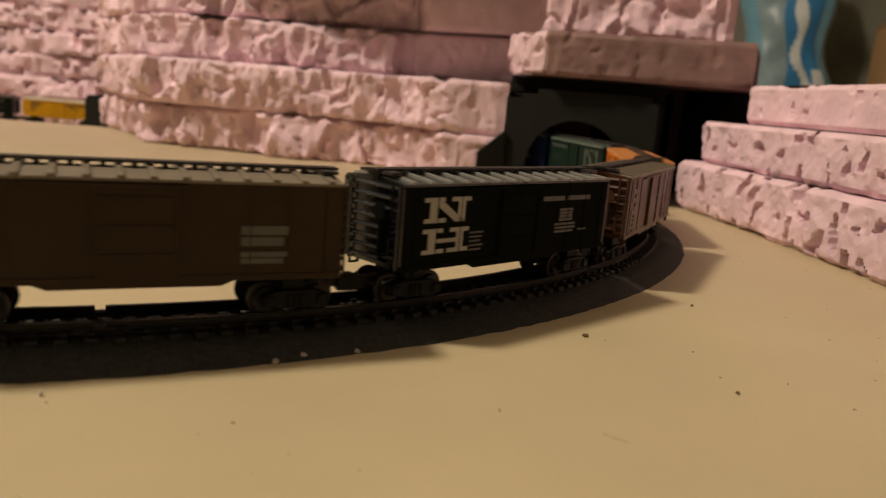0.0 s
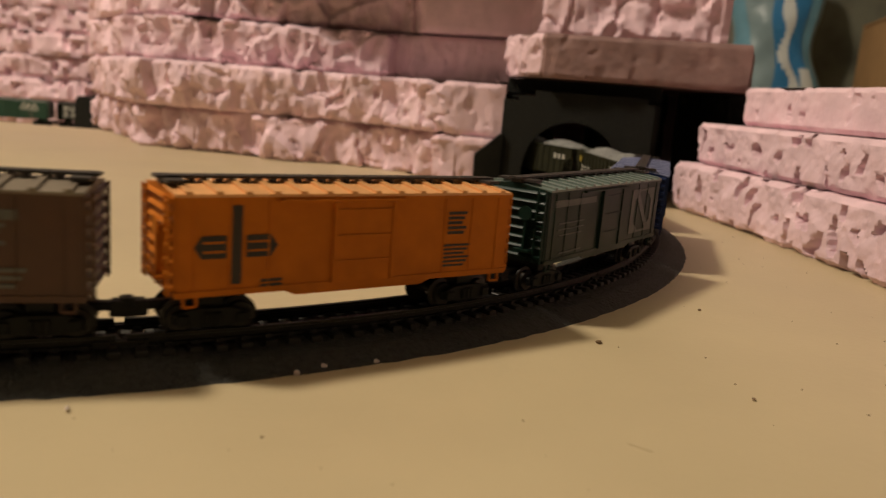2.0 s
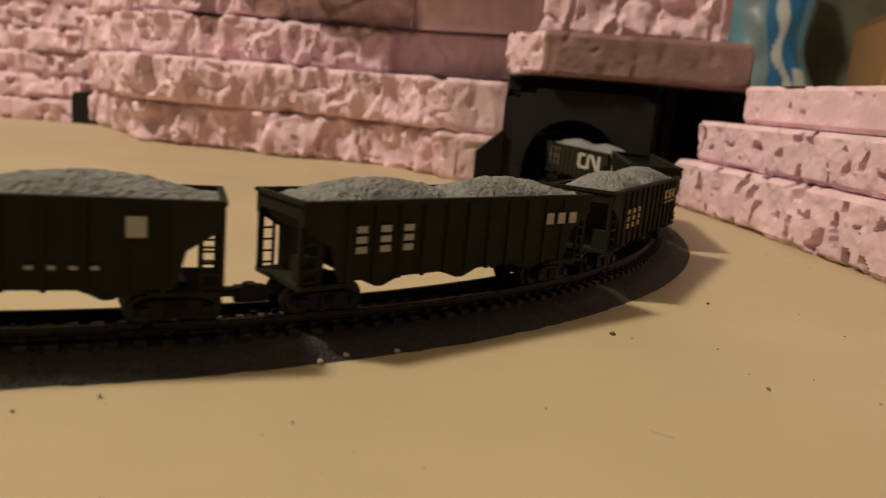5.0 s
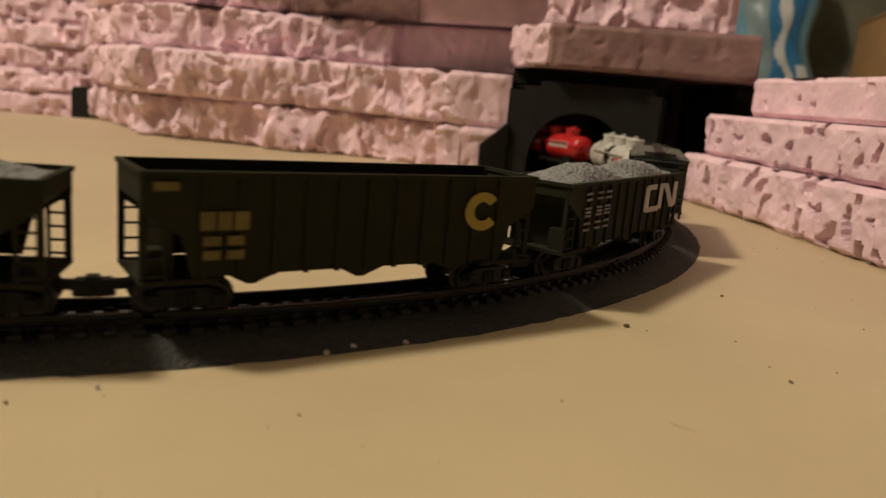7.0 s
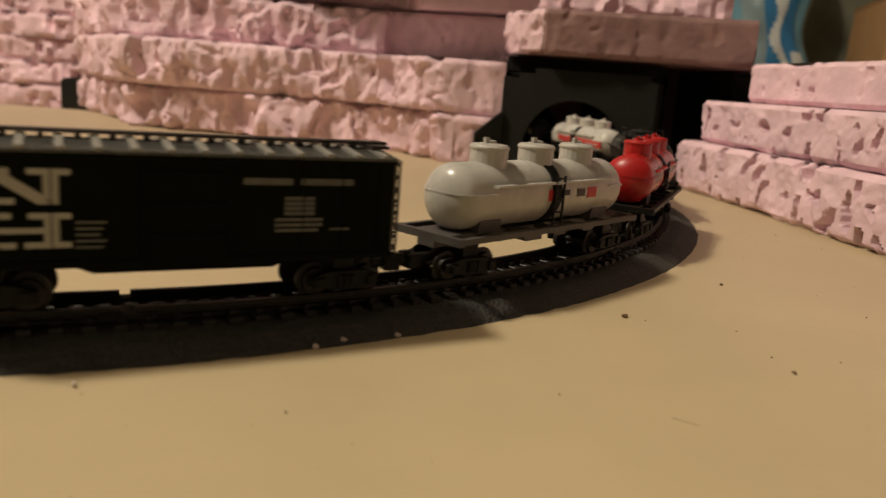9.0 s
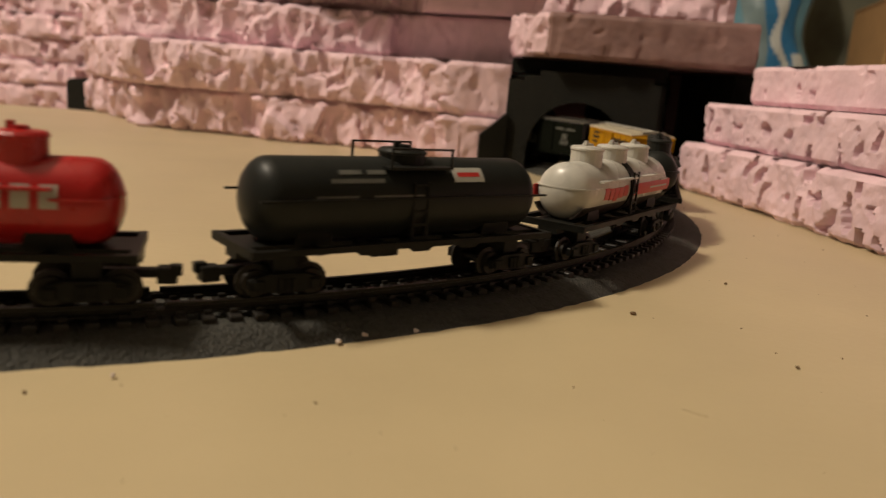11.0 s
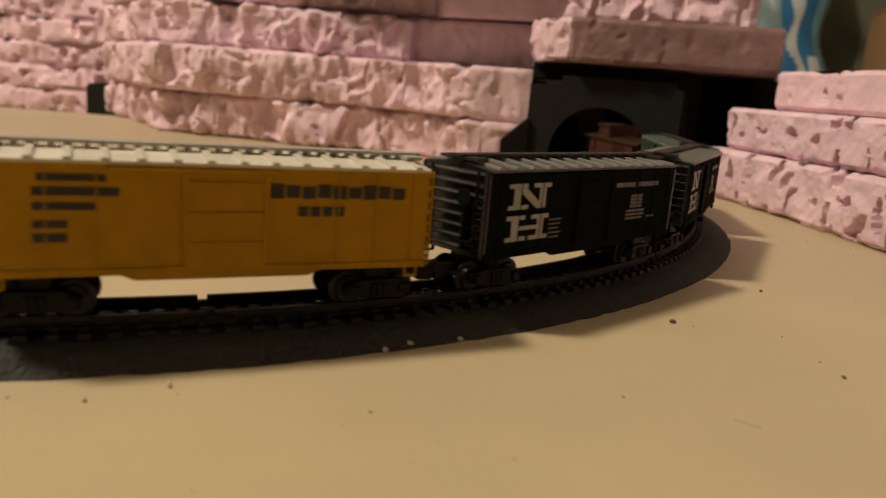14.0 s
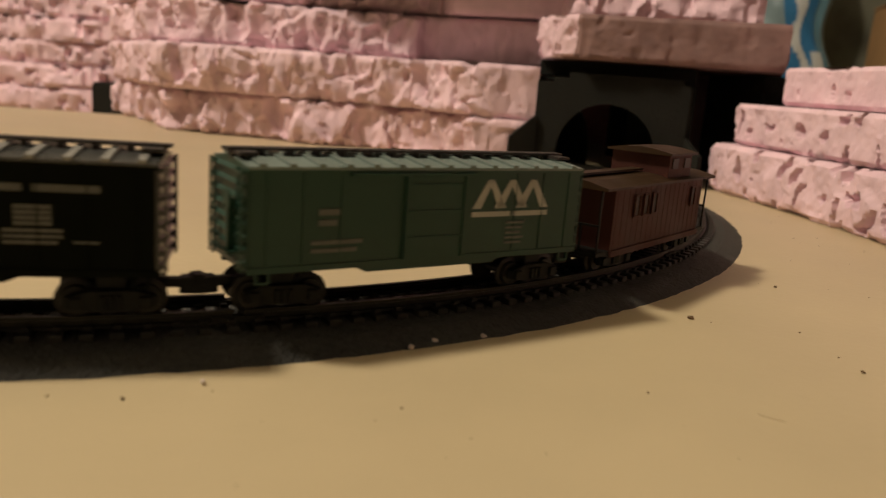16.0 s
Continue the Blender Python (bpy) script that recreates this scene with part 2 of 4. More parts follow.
def foam_slab(name, front, back, z0, z1, rough, label, seed=0, step=0.0015, gain=1.0):
    """A sheet of foam: front is a line of (x, y, torn) with torn 0..1, back closes it."""
    pts, torn = [], []
    for (x0, y0, r0), (x1, y1, r1) in zip(front, front[1:]):
        n = max(int(math.dist((x0, y0), (x1, y1)) / step), 1)
        for i in range(n):
            f = i / n
            pts.append((x0 + (x1 - x0) * f, y0 + (y1 - y0) * f))
            torn.append(r0)
    pts.append(front[-1][:2])
    torn.append(front[-1][2])
    nf = len(pts)
    rows = max(int((z1 - z0) / step), 3)
    bm = bmesh.new()
    grid = []
    for j in range(rows + 1):
        z = z0 + 0.0003 + (z1 - z0 - 0.0006) * j / rows
        ring = []
        for i, (x, y) in enumerate(pts):
            a, b = pts[max(i - 1, 0)], pts[min(i + 1, nf - 1)]
            tx, ty = b[0] - a[0], b[1] - a[1]
            ln = math.hypot(tx, ty) or 1
            nx, ny = ty / ln, -tx / ln
            w = torn[i]
            p = Vector((x + seed * 3.1, y, z + seed))
            q = p + noise.noise_vector(p * 75) * 0.003
            big = fbm(q * 30) * 0.0034
            ridge = 0.5 - abs(noise.noise(Vector((q.x * 84, q.y * 84, q.z * 32 + seed))))
            tear = (ridge * 0.0058 + noise.noise(Vector((p.x * 170, p.y * 170, p.z * 60))) * 0.0022) * gain
            d, near_pts = noise.voronoi(Vector((q.x * 58, q.y * 58, q.z * 46)))
            chunk = noise.cell(near_pts[0] * 7.31) * 0.0044 * min(1.0, (d[1] - d[0]) * 6)
            pit = noise.noise(Vector((q.x * 185, q.y * 185, q.z * 120 + seed * 3))) + 0.45 * noise.noise(p * 95 + Vector((4, seed, 0)))
            hole = -0.0078 * max(0.0, min(1.0, (pit - 0.36) * 9))
            fine = noise.noise(p * 330) * 0.0006 + noise.noise(p * 640) * 0.0004
            lip = min(j, rows - j) * (z1 - z0) / rows
            worn = max(0.0, 1 - lip / 0.0022)
            edge = -0.0045 * worn * max(0.0, 0.25 + noise.noise(Vector((p.x * 75, p.y * 75, seed + (j > rows / 2)))))
            sharp = -0.0016 * worn
            off = w * (gain * (big + chunk) + tear + hole * rough + fine + edge) + sharp * (0.4 + w * 0.6)
            taper = min(1.0, i / 3, (nf - 1 - i) / 3)
            off *= taper
            ring.append(bm.verts.new((x + nx * off, y + ny * off, z)))
        grid.append(ring)
    for j in range(rows):
        for i in range(nf - 1):
            bm.faces.new((grid[j][i], grid[j][i + 1], grid[j + 1][i + 1], grid[j + 1][i]))
    bb = [bm.verts.new((x, y, z0 + 0.0003)) for x, y in back]
    bt = [bm.verts.new((x, y, z1 - 0.0003)) for x, y in back]
    lo, hi = grid[0] + bb, grid[-1] + bt
    bm.faces.new(list(reversed(lo)))
    bm.faces.new(hi)
    # sides
    prev = [grid[j][-1] for j in range(rows + 1)]
    first = [grid[j][0] for j in range(rows + 1)]
    bm.faces.new(prev + [bt[0], bb[0]])
    for k in range(len(bb) - 1):
        bm.faces.new((bb[k], bb[k + 1], bt[k + 1], bt[k]))
    bm.faces.new([bb[-1], bt[-1]] + list(reversed(first)))
    bmesh.ops.triangulate(bm, faces=[f for f in bm.faces if len(f.verts) > 4])
    me = mesh_of(bm, name, M_FOAM, 0.0, True)
    me.set_sharp_from_angle(angle=radians(24))
    ob = new(name, me)
    return tagged(ob, label, "foam block")


def arcback(r, a0, a1, n):
    return [(CX + r * math.cos(radians(a0 + (a1 - a0) * i / n)), CY + r * math.sin(radians(a0 + (a1 - a0) * i / n))) for i in range(n + 1)]


BACK = arcback(0.226, 23, 88, 8) + [(-0.21, 0.655), (-0.215, 0.95)]
foam_slab("foam_layer", [(-0.262, 0.86, 1), (-0.245, 0.73, 1), (-0.184, 0.615, 1), (-0.167, 0.573, 1), (-0.106, 0.552, 1), (-0.065, 0.532, 1), (-0.008, 0.529, 1), (0.022, 0.497, 0.9), (0.038, 0.467, 0.45), (0.060, 0.457, 0.4), (0.067, 0.455, 0.2)], BACK, 0, 0.0292, 0.22, "torn pink foam layer on the board beside the track", 1)
foam_slab("foam_layer", [(-0.262, 0.86, 1), (-0.248, 0.732, 1), (-0.193, 0.609, 1), (-0.168, 0.564, 1), (-0.10, 0.541, 1), (-0.03, 0.527, 1), (0.000, 0.515, 1), (0.034, 0.466, 0.45), (0.060, 0.459, 0.4), (0.068, 0.456, 0.2)], BACK, 0.0292, 0.0612, 0.22, "torn pink foam layer laid on the bottom layer", 2)
BACK3 = [(0.10, 0.56), (-0.02, 0.61), (-0.14, 0.64), (-0.21, 0.68), (-0.215, 0.95)]
foam_slab("foam_layer", [(-0.262, 0.86, 1), (-0.25, 0.74, 1), (-0.195, 0.625, 1), (-0.15, 0.572, 1), (-0.06, 0.560, 1), (0.002, 0.546, 0.5), (0.008, 0.556, 0.45), (0.100, 0.502, 0.2)], BACK3, 0.0612, 0.0915, 0.22, "torn pink foam layer with a recessed smooth end", 3)
foam_slab("foam_layer", [(-0.262, 0.86, 1), (-0.255, 0.745, 1), (-0.20, 0.635, 1), (-0.14, 0.578, 1), (-0.03, 0.566, 1), (0.020, 0.556, 0.4), (0.024, 0.530, 0.12), (0.092, 0.503, 0.5), (0.094, 0.472, 0.7), (0.190, 0.434, 0.3)], [(0.235, 0.56), (0.24, 1.05), (-0.25, 1.05)], 0.0925, 0.1235, 0.22, "torn pink foam layer roofing the tunnel", 4)
foam_slab("foam_layer", [(-0.262, 0.88, 1), (-0.24, 0.76, 1), (-0.16, 0.60, 1), (-0.02, 0.585, 1), (0.10, 0.545, 0.6), (0.19, 0.48, 0.6)], [(0.225, 0.58), (0.24, 1.05), (-0.25, 1.05)], 0.1235, 0.1545, 0.22, "torn pink foam layer on top of the hill", 5)
over = foam_slab("foam_overhang", [(0.104, 0.510, 0.6), (0.070, 0.476, 0.9), (0.0850, 0.4390, 0.5), (0.133, 0.4215, 0.3), (0.187, 0.3985, 0.3), (0.222, 0.46, 0.3)], [(0.235, 0.55), (0.15, 0.585)], 0.0665, 0.0915, 0.22, "smooth-cut pink foam slab overhanging the tunnel mouth, coloured for shade", 6, 0.0013, 0.35)
# front and underside darkened for shade; the lamp-facing end keeps pale foam
over.data.materials[0] = M_FOAM_SHADE
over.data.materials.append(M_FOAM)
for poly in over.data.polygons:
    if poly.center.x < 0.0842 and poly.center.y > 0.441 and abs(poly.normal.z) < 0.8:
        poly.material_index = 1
# right-hand bank
foam_slab("foam_bank_layer", [(0.20, 0.432, 1), (0.163, 0.416, 1), (0.164, 0.34, 1), (0.160, 0.25, 1), (0.158, 0.08, 1)], [(0.34, 0.08), (0.34, 0.432)], 0, 0.0268, 1.0, "pitted pink foam bank layer along the board", 7, 0.0011, 0.3)
foam_slab("foam_bank_layer", [(0.21, 0.428, 1), (0.170, 0.412, 1), (0.1685, 0.33, 1), (0.166, 0.24, 1), (0.164, 0.08, 1)], [(0.34, 0.08), (0.34, 0.428)], 0.0268, 0.0492, 1.0, "pitted pink foam bank layer, second of the stack", 8, 0.0011, 0.3)
foam_slab("foam_bank_layer", [(0.23, 0.398, 0.6), (0.182, 0.389, 0.7), (0.181, 0.33, 0.35), (0.178, 0.24, 0.35), (0.176, 0.08, 0.35)], [(0.34, 0.08), (0.34, 0.398)], 0.0492, 0.0690, 0.45, "smoother pink foam top layer of the bank", 9, 0.0011, 0.3)
# blocks added beside the portal, coloured black where there is only shadow
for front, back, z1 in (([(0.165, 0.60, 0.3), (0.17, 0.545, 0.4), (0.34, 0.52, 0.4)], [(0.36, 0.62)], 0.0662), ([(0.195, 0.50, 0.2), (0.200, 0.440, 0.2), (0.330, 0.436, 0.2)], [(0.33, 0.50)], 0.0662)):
    ob = foam_slab("foam_retaining_block", front, back, 0, z1, 0.6, "foam block beside the tunnel mouth, coloured black for the deep shadow", 10)
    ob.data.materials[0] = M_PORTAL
# unseen sheets added so that no light leaks into the tunnel
for bx in ((0.205, 0.235, 0.50, 1.05, -0.001, 0.0665), (0.205, 0.235, 0.56, 1.05, 0.0665, 0.0925), (-0.25, 0.235, 1.05, 1.09, ZLOW, 0.0925), (-0.262, -0.235, 0.96, 1.05, ZLOW, 0.0925)):
    tagged(new("foam_back_wall", mesh_of(boxes(bx), "foam_back_wall", M_FOAM_CUT)), "unseen pink foam sheet added to keep light out of the hill", "foam block")
# far bank behind the lower line
for i in range(6):
    z0 = ZLOW + i * 0.0275
    foam_slab("foam_far_layer", [(-1.1, 1.01 + 0.006 * (i % 2), 1), (-0.6, 1.0, 1), (-0.23, 0.985 + 0.004 * (i % 3), 1)], [(-0.2, 1.15), (-1.1, 1.15)], z0, z0 + 0.0275, 1.0, "torn pink foam layer of the far bank", 11 + i, 0.005)


# ---------- tunnel portals ----------
def portal(name, m, width, height, arch_u, arch_r, spring, wings, label, th=0.006):
    """Face in local x, z; +y is into the hill."""
    ob = tagged(new(name), label, "tunnel portal")
    bm = bmesh.new()
    n = 24
    add_box(bm, 0, 0.009, 0, th, 0, height - 0.0058)
    add_box(bm, 0.009, arch_u - arch_r, 0, th, 0, height - 0.003)
    add_box(bm, arch_u + arch_r, width, 0, th, 0, height - 0.003)
    add_box(bm, 0.018, width - 0.004, 0.0005, th - 0.0005, height - 0.0030, height)
    for k in range(n):
        p0, p1 = math.pi * k / n, math.pi * (k + 1) / n
        x0, z0 = arch_u + arch_r * math.cos(p0), spring + arch_r * math.sin(p0)
        x1, z1 = arch_u + arch_r * math.cos(p1), spring + arch_r * math.sin(p1)
        add_prism(bm, [(x0, z0), (x1, z1), (x1, height - 0.003), (x0, height - 0.003)], 0, th)
    bmesh.ops.remove_doubles(bm, verts=bm.verts, dist=0.00002)
    part("portal_face", bm, M_PORTAL, ob)
    # arch ring, and the lining behind it
    bm = bmesh.new()
    for r0, r1, y0, y1 in ((arch_r - 0.0005, arch_r + 0.0035, -0.0004, 0.003),):
        prev = None
        for k in range(n + 1):
            c, s = math.cos(math.pi * k / n), math.sin(math.pi * k / n)
            ring = [bm.verts.new((arch_u + r * c, y, spring + r * s)) for r, y in ((r0, y0), (r1, y0), (r1, y1), (r0, y1))]
            if prev:
                for q in range(4):
                    bm.faces.new((prev[q], prev[(q + 1) % 4], ring[(q + 1) % 4], ring[q]))
            prev = ring
    part("arch_ring", bm, M_PORTAL, ob)
    for (x, y, z), (x1, y1, z1) in wings:
        bm = bmesh.new()
        d = Vector((x1 - x, y1 - y, 0)).normalized()
        nn = Vector((-d.y, d.x, 0)) * 0.003
        quad = [Vector((x, y, 0)), Vector((x1, y1, 0)), Vector((x1, y1, z1)), Vector((x, y, z))]
        va = [bm.verts.new(q) for q in quad]
        vb = [bm.verts.new(q + nn) for q in quad]
        bm.faces.new(va)
        bm.faces.new(list(reversed(vb)))
        for i in range(4):
            bm.faces.new((va[i], va[(i + 1) % 4], vb[(i + 1) % 4], vb[i]))
        part("wing_wall", bm, M_PORTAL, ob)
    ob.matrix_world = m
    return ob


ANG = math.degrees(math.atan2(-0.38, 0.925))
portal("tunnel_portal", pose(0.0674, 0.4555, 0, 0, 0, ANG), 0.0865, 0.0590, 0.0425, 0.0288, 0.0142, [((0.0006, -0.0005, 0.0335), (-0.0135, -0.0075, 0.0195)), ((0.0860, -0.0005, 0.0270), (0.0945, -0.0095, 0.0180))], "charcoal plastic tunnel portal with round arch and wing walls")
portal("tunnel_portal", pose(-0.306, 0.935, ZLOW, 0, 0, -90), 0.082, 0.042, 0.041, 0.0215, 0.016, [], "small charcoal tunnel portal on the lower line", 0.038)
# black box added between portal and lining, standing in for the shade there
shade_box = boxes((-0.003, 0.0895, 0.0062, 0.0245, 0.0545, 0.0558), (-0.003, 0.0, 0.0062, 0.034, 0, 0.0543), (0.0865, 0.0895, 0.0062, 0.070, 0, 0.0543), (-0.003, 0.0895, 0.024, 0.070, 0.0575, 0.0662), (0.052, 0.0865, 0.062, 0.065, 0, 0.0572))
th = tagged(new("tunnel_throat", mesh_of(shade_box, "tunnel_throat", M_PORTAL)), "black chamber added behind the tunnel portal to stand in for shade", "tunnel lining", kind="structure")
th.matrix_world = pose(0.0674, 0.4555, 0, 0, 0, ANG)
bpy.context.view_layer.update()
# sleeve added and coloured dark so the tunnel reads black inside
vault = [(-0.0296 + 0.0, 0.0005)] + [(-0.0296 * math.cos(math.pi * k / 12), 0.0142 + 0.0296 * math.sin(math.pi * k / 12)) for k in range(13)] + [(0.0296, 0.0005), (0.0312, 0.0005)] + [(0.0312 * math.cos(math.pi * k / 12), 0.0142 + 0.0312 * math.sin(math.pi * k / 12)) for k in range(13)] + [(-0.0312, 0.0005)]
tagged(new("tunnel_lining", mesh_of(ribbon(S75 + 2 * K, S75 + 50.5 * K, 0.006, vault), "tunnel_lining", M_PORTAL)), "dark round sleeve added behind the portal for tunnel darkness", "tunnel lining", kind="structure")


# ---------- rolling stock ----------
L, W = 0.0725, 0.0188
SILL, EAVE, PEAK = 0.0150, 0.0325, 0.0338
PRINT_FOOT = 0.0141
SHARED = {}


def shared(key, build, material, bevel=0.0, smooth=False):
    if key not in SHARED:
        SHARED[key] = mesh_of(build(), key[0], material, bevel, smooth)
    return SHARED[key]


def wheel_bm():
    bm = bmesh.new()
    m = Matrix.Rotation(radians(90), 4, "X")
    add_lathe(bm, [(0.0010, -0.0062), (0.0010, -0.0054), (0.0024, -0.0053), (0.0026, -0.0044), (0.0034, -0.0042), (0.0034, -0.0037), (0.0008, -0.0036), (0.0008, 0.0036), (0.0034, 0.0037), (0.0034, 0.0042), (0.0026, 0.0044), (0.0024, 0.0053), (0.0010, 0.0054), (0.0010, 0.0062)], None, m, 18)
    return bm


def truck_bm():
    bm = bmesh.new()
    for y in (-1, 1):
        y0, y1 = sorted((y * 0.0060, y * 0.0072))
        add_prism(bm, [(-0.0069, 0.0088), (-0.0069, 0.0107), (-0.0036, 0.0117), (0.0036, 0.0117), (0.0069, 0.0107), (0.0069, 0.0088), (0.0050, 0.0088), (0.0027, 0.0081), (-0.0027, 0.0081), (-0.0050, 0.0088)], y0, y1)
        a, b = sorted((y * 0.0072, y * 0.0078))
        for x in (-0.0053, 0.0053):
            add_box(bm, x - 0.0010, x + 0.0010, a, b, 0.0087, 0.0107)
        for x in (-0.0012, 0.0, 0.0012):
            add_box(bm, x - 0.0004, x + 0.0004, a, b, 0.0086, 0.0110)
    add_box(bm, -0.0022, 0.0022, -0.0060, 0.0060, 0.0090, 0.0145)
    return bm


def coupler_bm():
    bm = bmesh.new()
    add_box(bm, -0.0120, -0.0020, -0.0012, 0.0012, 0.0108, 0.0123)
    add_box(bm, -0.0026, 0.0008, -0.0016, 0.0016, 0.0098, 0.0126)
    add_box(bm, -0.0006, 0.0016, -0.0016, 0.0002, 0.0112, 0.0132)
    return bm


def running_gear(car, half, tx, wheel_mat):
    for s in (1, -1):
        t = part("truck", shared(("truck",), truck_bm, M_FRAME, 0.00015), None, car)
        t.location.x = s * tx
        for w in (0.0053, -0.0053):
            wh = part("wheelset", shared(("wheelset", wheel_mat.name), wheel_bm, wheel_mat, 0, False), None, t)
            wh.location = (w, 0, 0.0096)
        c = part("coupler", shared(("coupler",), coupler_bm, M_FRAME, 0.0002), None, car)
        c.location.x = s * (half + 0.0048)
        c.rotation_euler.z = 0 if s > 0 else math.pi


def marks(car, groups, half, wy, top, bottom, left_is=1):
    """Printed marks on both sides: groups of (material, polygons in fractions of length and height)."""
    for side in (1, -1):
        for k, (material, polys) in enumerate(groups):
            bm = bmesh.new()
            for poly in polys:
                if len(poly) == 4 and not isinstance(poly[0], (tuple, list)):
                    u0, u1, v0, v1 = poly
                    poly = [(u0, v0), (u1, v0), (u1, v1), (u0, v1)]
                pts = [((half - 2 * half * u) * side, top - (top - bottom) * v) for u, v in poly]
                y0, y1 = sorted((side * (wy - 0.0002), side * (wy + 0.00012 + 0.00002 * k)))
                add_prism(bm, pts, y0, y1)
            tagged(part("print", bm, material, car), kind="stuff")


def letter_bars(u0, u1, v0, v1, n=1, gap=0.25):
    """Rows of plain bars that stand for small print."""
    h = (v1 - v0) / (n + (n - 1) * gap)
    return [(u0, u1 - (u1 - u0) * 0.22 * ((i * 7) % 3) / 2, v0 + i * h * (1 + gap), v0 + i * h * (1 + gap) + h) for i in range(n)]


def block_mark(u0, u1, v0, v1, slanted):
    """Two posts with feet and a brace or a bar between: a heavy slab-footed mark."""
    w, h = u1 - u0, v1 - v0
    f = 0.17 * h
    out = [(u0, u0 + 0.42 * w, v0, v0 + f), (u0 + 0.58 * w, u1, v0, v0 + f), (u0, u0 + 0.46 * w, v1 - f, v1), (u0 + 0.12 * w, u0 + 0.27 * w, v0 + f, v1 - f), (u0 + 0.73 * w, u0 + 0.88 * w, v0 + f, v1 if slanted else v1 - f)]
    if slanted:
        out.append([(u0 + 0.14 * w, v0 + f * 0.6), (u0 + 0.36 * w, v0 + f * 0.6), (u0 + 0.88 * w, v1), (u0 + 0.68 * w, v1)])
    else:
        out += [(u0 + 0.54 * w, u1, v1 - f, v1), (u0 + 0.27 * w, u0 + 0.73 * w, v0 + 0.42 * h, v0 + 0.58 * h)]
    return out


def ring_poly(u, v, ru, rv, r2, a0, a1, n=16):
    """Pieces of a ring round (u, v)."""
    out = []
    for k in range(n):
        p, q = radians(a0 + (a1 - a0) * k / n), radians(a0 + (a1 - a0) * (k + 1) / n)
        out.append([(u + ru * math.cos(p), v + rv * math.sin(p)), (u + ru * math.cos(q), v + rv * math.sin(q)), (u + r2 * ru * math.cos(q), v + r2 * rv * math.sin(q)), (u + r2 * ru * math.cos(p), v + r2 * rv * math.sin(p))])
    return out


def box_body_bm():
    bm = bmesh.new()
    add_box(bm, -L / 2 + 0.0006, L / 2 - 0.0006, -W / 2, W / 2, SILL, EAVE)
    return bm


def side_trim_bm():
    bm = bmesh.new()
    for s in (1, -1):
        for a, b, z0, z1 in ((-L / 2, L / 2, EAVE - 0.0007, EAVE + 0.0001), (-L / 2, L / 2, SILL - 0.0003, SILL + 0.0008)):
            y0, y1 = sorted((s * W / 2, s * (W / 2 + 0.00025)))
            add_box(bm, a, b, y0, y1, z0, z1)
        y0, y1 = sorted((s * W / 2, s * (W / 2 + 0.0002)))
        for x in (-0.026, -0.019, 0.0195, 0.0265, 0.033, -0.033):
            add_box(bm, x - 0.00012, x + 0.00012, y0, y1, SILL, EAVE)
        # sill steps and the deeper sill under the door
        add_prism(bm, [(-0.017, SILL), (0.017, SILL), (0.014, SILL - 0.0013), (-0.014, SILL - 0.0013)], *sorted((s * (W / 2 - 0.0006), s * (W / 2))))
        for x in (-0.0335, 0.0335):
            add_box(bm, x - 0.0012, x + 0.0012, *sorted((s * (W / 2 - 0.0006), s * W / 2)), SILL - 0.0022, SILL - 0.0018)
            for d in (-0.0011, 0.0011):
                add_box(bm, x + d - 0.0002, x + d + 0.0002, *sorted((s * (W / 2 - 0.0006), s * W / 2)), SILL - 0.0020, SILL)
    return bm


def door_bm():
    return boxes((-0.0060, 0.0060, 0, 0.00045, SILL + 0.0006, EAVE - 0.0013))


def batten_bm():
    return boxes((-0.0060, 0.0060, 0.00045, 0.0007, 0, 0.0004))


def stile_bm():
    return boxes((0.0060, 0.0068, 0, 0.0008, SILL + 0.0006, EAVE - 0.0013))


def door_track_bm():
    return boxes((-0.0085, 0.0180, 0, 0.0009, EAVE - 0.0012, EAVE - 0.0007))


def door_pieces(door, m):
    for z in (0.0045, 0.0095, 0.0145):
        part("door_batten", shared(("door_batten", m.name), batten_bm, m), None, door).location.z = SILL + z
    for x in (0.0, -0.0128):
        part("door_stile", shared(("door_stile", m.name), stile_bm, m), None, door).location.x = x
    part("door_track", shared(("door_track", m.name), door_track_bm, m), None, door)


def end_bm():
    bm = bmesh.new()
    add_box(bm, 0, 0.0007, -W / 2 + 0.0002, W / 2 - 0.0002, SILL, EAVE)
    add_prism_y = [(-W / 2 + 0.0002, EAVE), (W / 2 - 0.0002, EAVE), (0, PEAK)]
    a = [bm.verts.new((0, y, z)) for y, z in add_prism_y]
    b = [bm.verts.new((0.0007, y, z)) for y, z in add_prism_y]
    bm.faces.new(a)
    bm.faces.new(list(reversed(b)))
    for i in range(3):
        bm.faces.new((a[i], b[i], b[(i + 1) % 3], a[(i + 1) % 3]))
    for i in range(8):
        z = SILL + 0.0013 + i * 0.0022
        for y0, y1 in ((-W / 2 + 0.0004, -W / 2 + 0.0030), (-W / 2 + 0.0034, W / 2 - 0.0006)):
            m = [(0.0006, z - 0.0005), (0.0012, z - 0.0003), (0.00135, z - 0.0001), (0.0012, z + 0.00012), (0.0010, z + 0.00032), (0.0006, z + 0.00055)]
            add_prism(bm, m, y0, y1)
    for y in (W / 2 - 0.0028, W / 2 - 0.0006, -W / 2 + 0.0006, -W / 2 + 0.0028):
        add_box(bm, 0.0012, 0.0016, y - 0.00018, y + 0.00018, SILL, EAVE)
    for s in (1, -1):
        for i in range(7):
            z = SILL + 0.0014 + i * 0.0025
            y0, y1 = sorted((s * (W / 2 - 0.0028), s * (W / 2 - 0.0006)))
